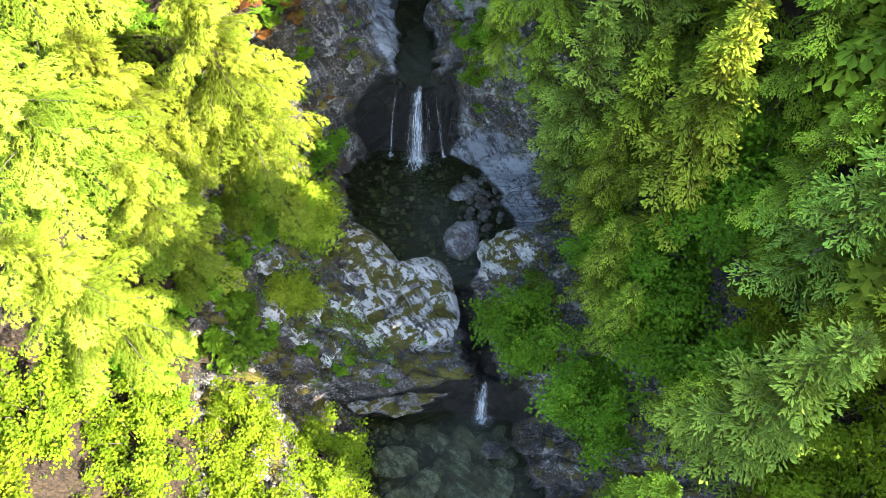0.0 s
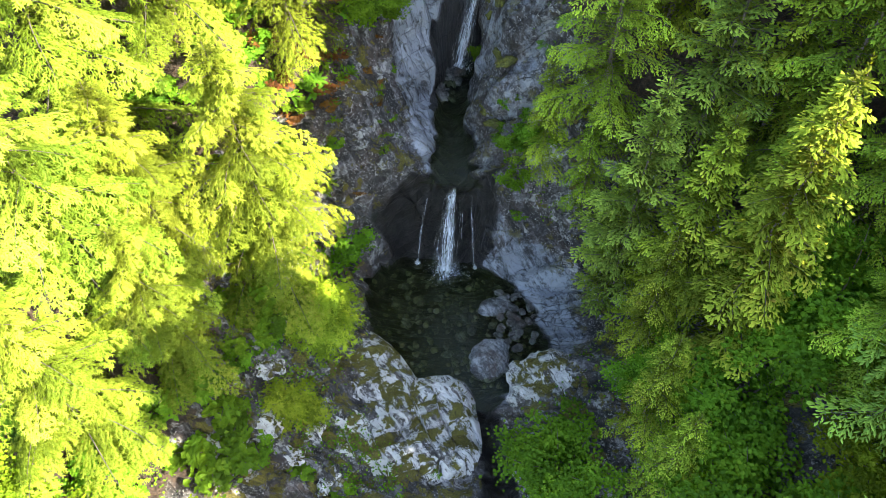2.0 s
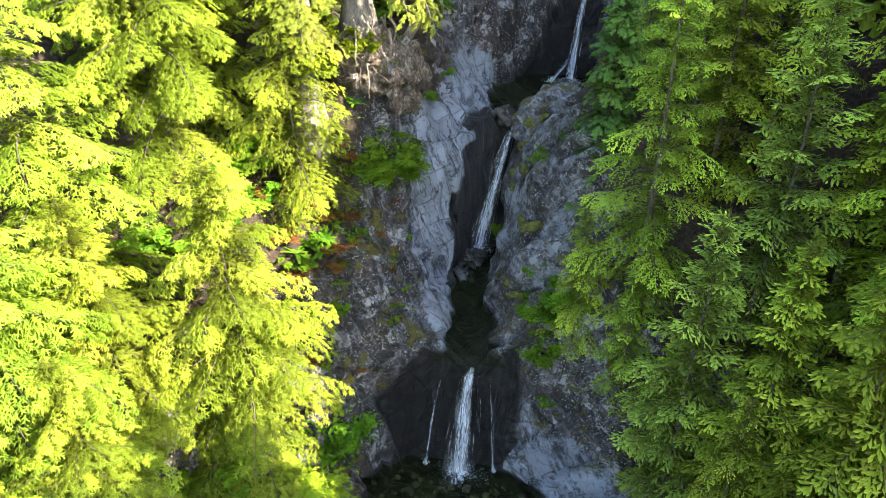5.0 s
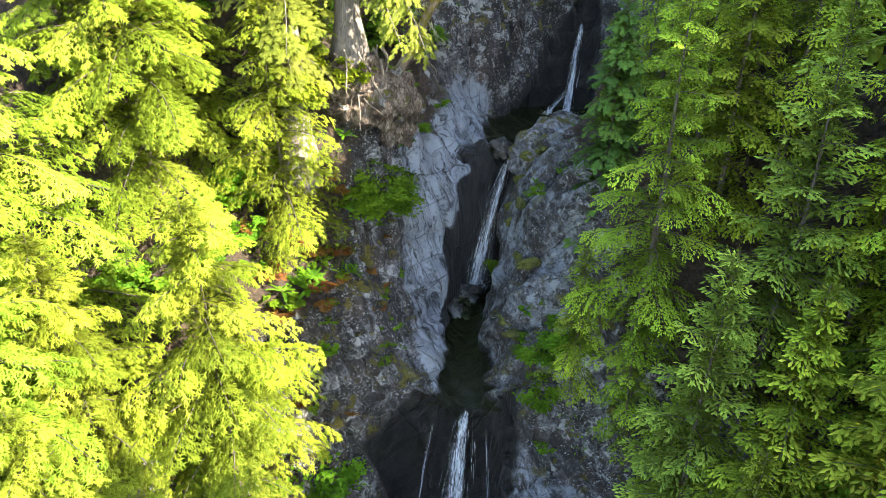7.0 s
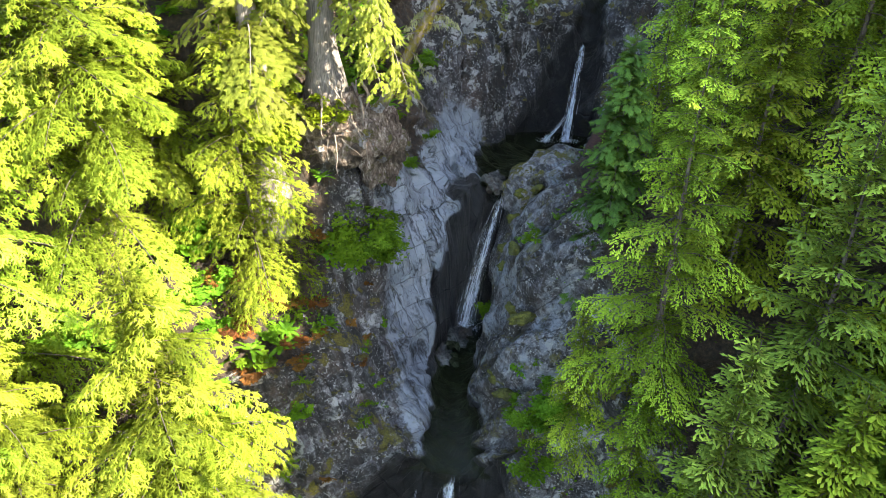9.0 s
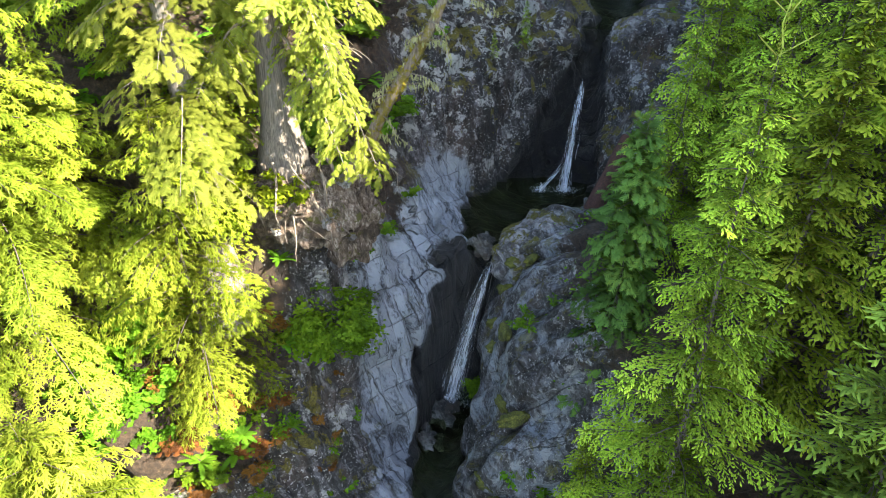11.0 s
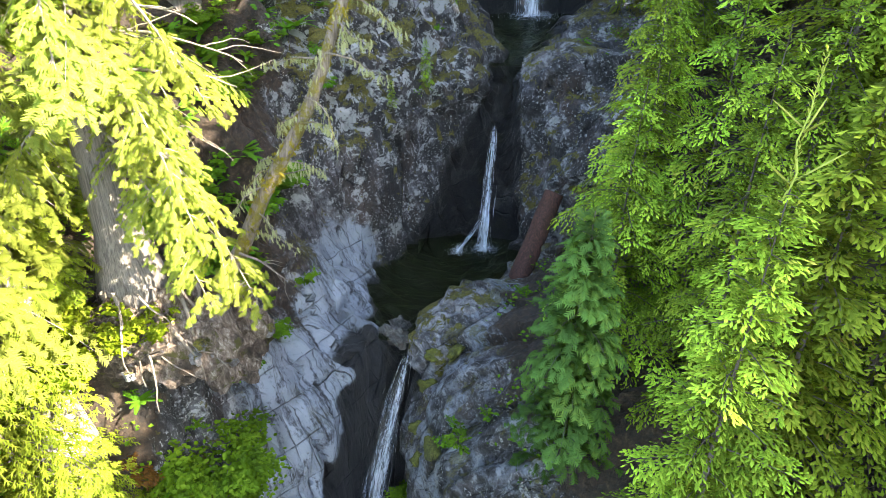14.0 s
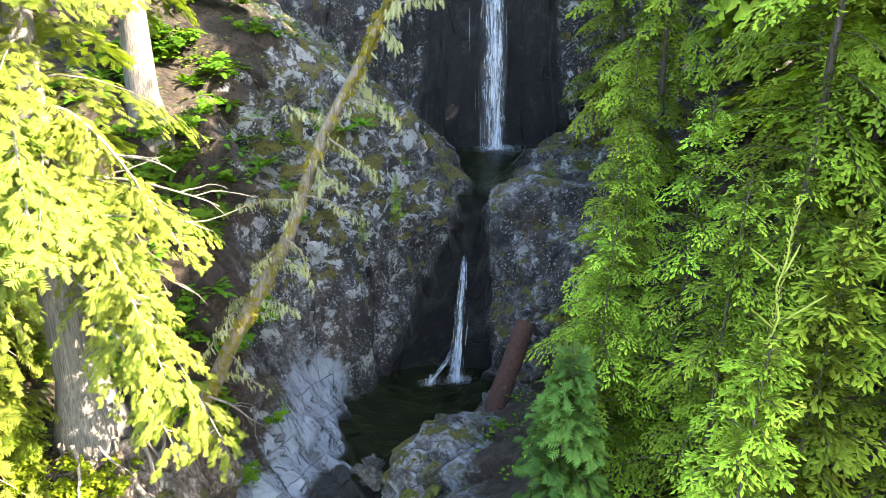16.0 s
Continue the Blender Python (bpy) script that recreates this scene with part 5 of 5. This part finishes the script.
waterfall(1, (2.2, 12.6, -4.6), (2.2, 11.4, -9.0), 0.35, 0.65, 380, "short white waterfall into the lower pool", 5)
waterfall(2, (-2.35, 29.5, 2.3), (-2.75, 28.0, -4.0), 0.34, 1.0, 520, "white veil waterfall into the plunge pool", 6)
waterfall(3, (-1.5, 40.9, 10.6), (-3.2, 39.9, 2.7), 0.16, 0.75, 560, "narrow slanting cascade down a dark cleft", 5, bow=0.1)
waterfall(4, (2.1, 50.7, 15.9), (1.6, 47.9, 10.8), 0.13, 0.46, 520, "slim white waterfall into the round pool", 4)
waterfall(5, (4.3, 63.0, 31.0), (4.6, 61.3, 18.0), 1.0, 1.15, 420, "high thin waterfall over a dark wet cliff", 7, bow=0.0)
waterfall(7, (-3.9, 29.5, 1.4), (-4.6, 28.3, -4.0), 0.03, 0.09, 60, "thin side trickle down the dark wet step", 3)
waterfall(8, (-1.3, 29.5, 1.6), (-0.9, 28.3, -4.0), 0.03, 0.07, 50, "thin side trickle beside the veil waterfall", 3)
waterfall(6, (1.75, 48.4, 12.4), (0.4, 47.6, 10.85), 0.12, 0.3, 160, "white splash sliding off a ledge at the fall's foot", 3, bow=0.0)



# ---- leaning mossy tree, log and dead wood ----
def crooked(rng, start, way, length, n=8, wander=0.18, sag=0.0):
    p, d, pts = np.array(start, float), np.array(way, float), []
    d /= np.linalg.norm(d)
    for i in range(n):
        pts.append(p.copy())
        d = d + np.array([rng.uniform(-wander, wander) for _ in range(3)]) - np.array([0, 0, sag])
        d /= np.linalg.norm(d)
        p = p + d * length / (n - 1)
    return pts


def leaning_tree():
    rng, r = random.Random(9), np.random.RandomState(9)
    ob = new("leaning_tree")
    tagged(ob, "leaning mossy tree with bare twigs and pale hanging lichen", "tree")
    foot, top = np.array([-7.3, 37.2, 15.7]), np.array([0.2, 37.6, 29.5])
    axis = [foot + (top - foot) * t + np.array([0.25 * math.sin(5 * t) + 0.09 * math.sin(17 * t), 0.1 * math.sin(3 * t) + 0.08 * math.sin(13 * t), 0.5 * t * (1 - t)]) for t in np.linspace(0, 1, 16)]
    child("trunk", limb_mesh("trunk", [(axis, np.linspace(0.26, 0.07, 16))], M_MOSSBARK, 10), ob)
    P, D = [], []
    for i in range(26):
        t = rng.uniform(0.18, 0.98)
        start = foot + (top - foot) * t
        a = rng.uniform(0, 2 * math.pi)
        pts = crooked(rng, start, (math.cos(a), math.sin(a), rng.uniform(-0.5, 0.4)), rng.uniform(0.7, 2.2), 9, 0.28, 0.05)
        child("branch", limb_mesh("branch", [(pts, np.linspace(0.035, 0.007, 9))], M_PALEWOOD if i % 2 else M_MOSSBARK, 5), ob)
        for p in pts[2:]:
            for _ in range(8):
                P.append(p + r.normal(0, 0.05, 3)), D.append((r.normal(0, 0.25), r.normal(0, 0.25), -1))
    P, D = np.array(P), np.array(D)
    for i in range(160):
        t = rng.uniform(0.3, 1)
        P = np.concatenate([P, [foot + (top - foot) * t + r.normal(0, 0.12, 3)]])
        D = np.concatenate([D, [(r.normal(0, 0.3), r.normal(0, 0.3), -1)]])
    t = r.uniform(0.12, 0.95, 1500)
    ring = r.normal(0, 1, (1500, 3))
    ring /= np.linalg.norm(ring, axis=1, keepdims=True)
    M = foot + (top - foot) * t[:, None] + np.stack([0.25 * np.sin(5 * t) + 0.09 * np.sin(17 * t), 0.1 * np.sin(3 * t) + 0.08 * np.sin(13 * t), 0.5 * t * (1 - t)], 1) + ring * (0.26 - 0.19 * t)[:, None]
    M = M[np.sin(9 * t + 2 * ring[:, 0]) + np.sin(23 * t) > -0.3]
    tuft = r.uniform(0.08, 0.2, len(M))
    v, f = stamp(SPRAY, M, r.normal(0, 0.6, (len(M), 3)) + np.array([0, 0, -0.5]), r.normal(0, 1, (len(M), 3)), tuft, tuft * 0.5)
    tagged(child("moss", mesh_from("moss", v, f, M_MOSS), ob, "yellow-brown moss cushions"), kind="stuff")
    L = r.uniform(0.06, 0.24, len(P))
    v, f = stamp(SPRAY, P, D, r.normal(0, 1, (len(P), 3)), L, L * 0.22)
    tagged(child("lichen", mesh_from("lichen", v, f, M_LICHEN), ob, "pale green hanging lichen"), kind="stuff")
    return ob


leaning_tree()


def log_thing(a, b, r0, r1, label, wood=None):
    wood = wood or M_REDLOG
    ob = new("fallen_log")
    tagged(ob, label, "log")
    a, b = np.array(a, float), np.array(b, float)
    pts = [a + (b - a) * t for t in np.linspace(0, 1, 10)]
    me = limb_mesh("trunk", [(pts, np.linspace(r0, r1, 10))], wood, 16)
    for v in me.vertices:
        v.co += Vector(noise.noise_vector(v.co * 2.5)) * 0.05
    child("trunk", me, ob)
    bm = bmesh.new()
    bmesh.ops.create_cone(bm, cap_ends=True, segments=16, radius1=r0 * 0.97, radius2=r0 * 0.97, depth=0.08)
    cap = bpy.data.meshes.new("cut_end")
    bm.to_mesh(cap)
    bm.free()
    cap.materials.append(wood)
    end = child("cut_end", cap, ob)
    end.matrix_basis = Matrix.Translation(a) @ Vector(b - a).to_track_quat("Z", "Y").to_matrix().to_4x4()
    return ob


log_thing((2.5, 43.4, 10.9), (4.4, 46.0, 14.8), 0.46, 0.40, "weathered red-brown log leaning out of the pool")


def bare_branch(seed, start, way, length, label, thick=0.05, sag=0.03):
    rng = random.Random(seed)
    ob = new("bare_branch")
    tagged(ob, label, "branch", "bare cedar branches")
    main = crooked(rng, start, way, length, 14, 0.14, sag)
    child("limb", limb_mesh("limb", [(main, np.linspace(thick, 0.012, 14))], M_PALEWOOD, 6), ob)
    for i in range(5):
        j = rng.randrange(3, 12)
        pts = crooked(rng, main[j], np.array(main[j + 1]) - np.array(main[j]) + np.array([rng.uniform(-0.5, 0.5) for _ in range(3)]) * 0.4, length * rng.uniform(0.2, 0.4), 8, 0.25, 0.06)
        child("twig", limb_mesh("twig", [(pts, np.linspace(thick * 0.45, 0.006, 8))], M_PALEWOOD, 4), ob)
    return ob


for i, (z, y, l) in enumerate([(22.5, 35.4, 3.2), (23.6, 35.2, 3.8), (24.4, 35.6, 4.0), (21.6, 35.6, 2.6), (25.2, 35.0, 3.6)]):
    bare_branch(60 + i, (-8.5, y, z), (1, 0.25 - 0.12 * i, 0.05), l, "bleached bare branch hanging from the old cedar")
bare_branch(70, (-6.1, 37.1, 17.6), (0.75, 0.1, -0.35), 1.9, "broken bare branch stub of the leaning tree", 0.045)


# roots under the old cedar
def root_fan():
    rng = random.Random(77)
    ob = new("exposed_roots")
    tagged(ob, "exposed pale roots gripping the eroded bank", "roots")
    for i in range(26):
        x0 = -8.6 + rng.uniform(-0.5, 1.6)
        pts = crooked(rng, (x0, 34.6 + rng.uniform(-0.7, 1.4), 17.4 + rng.uniform(-1, 0.9)), (rng.uniform(0.0, 0.9), rng.uniform(-0.6, 0.5), -1), rng.uniform(1.2, 2.8), 9, 0.3, 0.05)
        child("root", limb_mesh("root", [(pts, np.linspace(rng.uniform(0.03, 0.09), 0.012, 9))], M_ROOT, 6), ob)
    return ob


root_fan()


# ---- undergrowth ----
def undergrowth():
    r = np.random.RandomState(8)
    P, D, U = [], [], []
    for _ in range(2600):
        y = r.uniform(0, 62)
        p = plan_at(y)
        left = r.rand() < 0.62
        d = r.uniform(4.8, 15) if left else r.uniform(3.5, 11)
        x = p[2] - d if left else p[3] + d
        if noise.noise(Vector((x * 0.35, y * 0.35, 3.0))) < -0.12:
            continue
        z = ground(x, y)
        n = 9
        a = r.uniform(0, 2 * math.pi, n)
        P.append(np.stack([x + r.normal(0, 0.3, n), y + r.normal(0, 0.3, n), z + r.uniform(0.0, 0.45, n)], 1))
        D.append(np.stack([np.cos(a), np.sin(a), r.uniform(-0.4, 0.3, n)], 1))
        U.append(np.stack([r.normal(0, 0.3, n), r.normal(0, 0.3, n), np.ones(n)], 1))
    P, D, U = np.concatenate(P), np.concatenate(D), np.concatenate(U)
    L = r.uniform(0.08, 0.2, len(P))
    v, f = stamp(TINY_LEAF, P, D, U, L, L * 0.7)
    return tagged(new("undergrowth", mesh_from("undergrowth", v, f, M_LEAF, tone=np.repeat(r.uniform(0, 1, len(P)), 4))), "low green leafy undergrowth on the brown slopes", "undergrowth", kind="stuff")


undergrowth()


# ---- stones in and round the pools ----
rng = random.Random(15)
stone = boulder("stone", 21, (0.3, 0.24, 0.17), M_WETROCK, "small dark wet stone in shallow water", 0.18, "stone", 2)
tagged(stone, group="stones in the pool")
stone.matrix_basis = pose(1.6, 23.2, -4.05)
for i in range(70):
    y = rng.uniform(21.2, 26.8)
    x = rng.uniform(0.8, 3.6) if i < 46 else rng.uniform(-5.5, 1.5)
    k = rng.uniform(0.5, 1.5)
    copy_thing(stone, pose(x, y, -4.02 - (0 if i < 46 else 0.35), rng.uniform(-20, 20), rng.uniform(-20, 20), rng.uniform(0, 360)) @ Matrix.Scale(k, 4))
for i in range(40):
    k = rng.uniform(0.8, 3.2)
    copy_thing(stone, pose(rng.uniform(-4.5, 4.5), rng.uniform(4.5, 10.6), -9.4, 0, 0, rng.uniform(0, 360)) @ Matrix.Diagonal((k, k, k * 0.6, 1)))


def gravel(name, seed, n, x0, x1, y0, y1, z, label):
    """Loose stones on a pool's bed, too many to pick apart."""
    bm = bmesh.new()
    bmesh.ops.create_icosphere(bm, subdivisions=1, radius=1)
    tv = np.array([v.co for v in bm.verts])
    tf = np.array([[v.index for v in f.verts] for f in bm.faces])
    bm.free()
    r = np.random.RandomState(seed)
    V, F = [], []
    for i in range(n):
        y = r.uniform(y0, y1)
        p = plan_at(y)
        f = r.uniform(x0, x1)
        x = p[2] + (p[3] - p[2]) * f
        size = 0.06 + 0.2 * r.rand() ** 2.5
        v = tv * np.array([1, r.uniform(0.6, 1), r.uniform(0.35, 0.7)]) * size * r.uniform(0.85, 1.15, (len(tv), 1))
        a = r.uniform(0, 6.3)
        v = np.stack([v[:, 0] * math.cos(a) - v[:, 1] * math.sin(a), v[:, 0] * math.sin(a) + v[:, 1] * math.cos(a), v[:, 2]], 1)
        depth = 0.25 + 0.75 * max(0.0, math.sin(math.pi * min(1, max(0, f)))) ** 0.7
        V.append(v + np.array([x, y, z - depth + 0.1])), F.append(tf + len(tv) * i)
    return tagged(new(name, mesh_from(name, np.concatenate(V), np.concatenate(F), M_GRAVEL, True)), label, "gravel", kind="stuff")


gravel("gravel", 1, 600, 0.02, 0.98, 20.2, 28.0, -4.0, "mixed brown and grey stones under the plunge pool")
gravel("gravel", 2, 900, 0.05, 0.95, 2.0, 11.0, -9.0, "rounded grey stones on the lower pool bed")


# ---- small plants ----
BLADE = (np.array([(-0.5, 0, 0), (0.5, 0, 0), (0.35, 0.55, 0.1), (-0.35, 0.55, 0.1), (0, 1, -0.15)], float), np.array([(0, 1, 2), (0, 2, 3), (3, 2, 4)]))
grass = put(shrub("grass_tuft", 54, (1.2, 0.6, 0.7), 1500, 0.42, M_LEAF, "long green grass hanging over the rock ledge", BLADE, 0.07, 48, loose=0.8), -4.3, 12.6, 0, z=-5.3)
again(grass, -2.6, 12.9, 30, 0.6, z=-5.2)
again(young, -1.0, 50.6, 40, 0.2, z=17.9, sink=0.1, label="small green hemlock sapling rooted on the rock face")
again(young, -2.4, 48.6, 140, 0.12, z=17.6, sink=0.1, label="tiny green sapling on the grey rock")
dead = put(shrub("dead_bough", 51, (0.9, 0.8, 0.5), 420, 0.2, M_DEAD, "dead rust-brown cedar bough lying on the bank", SPRAY, 0.3, 18), -10.6, 31.0, 0, z=10.4)
for i, (x, y, k) in enumerate([(-11.8, 30.0, 1.2), (-10.0, 32.0, 0.8), (-9.2, 30.4, 0.7), (-12.6, 31.4, 1.1), (-8.6, 31.8, 0.5), (-7.6, 33.0, 0.4), (-9.6, 30.9, 0.9), (-10.9, 29.4, 1.0), (-8.9, 32.6, 0.7)]):
    again(dead, x, y, 70 * i, k, sink=-0.05)
moss_tuft = put(shrub("rock_plant", 52, (0.4, 0.4, 0.35), 160, 0.11, M_LEAF, "small leafy plant growing from a rock crack", LEAF, 0.6, 10), -6.9, 31.6, 0)
rng = random.Random(29)
for i in range(34):
    y = rng.uniform(27.5, 38)
    p = plan_at(y)
    x = p[2] - rng.uniform(1.6, 6.0)
    if i % 3:
        again(moss_tuft, x, y, rng.uniform(0, 360), rng.uniform(0.4, 1.2), sink=0.0)
    else:
        again(dead, x, y, rng.uniform(0, 360), rng.uniform(0.3, 0.6), sink=-0.03)
rng = random.Random(23)
for i in range(46):
    y = rng.uniform(14, 54)
    p = plan_at(y)
    left = rng.random() < 0.65
    d = rng.uniform(2.2, 6.5) if left else rng.uniform(1.8, 4.5)
    again(moss_tuft, p[2] - d if left else p[3] + d, y, rng.uniform(0, 360), rng.uniform(0.5, 1.5), sink=0.0)
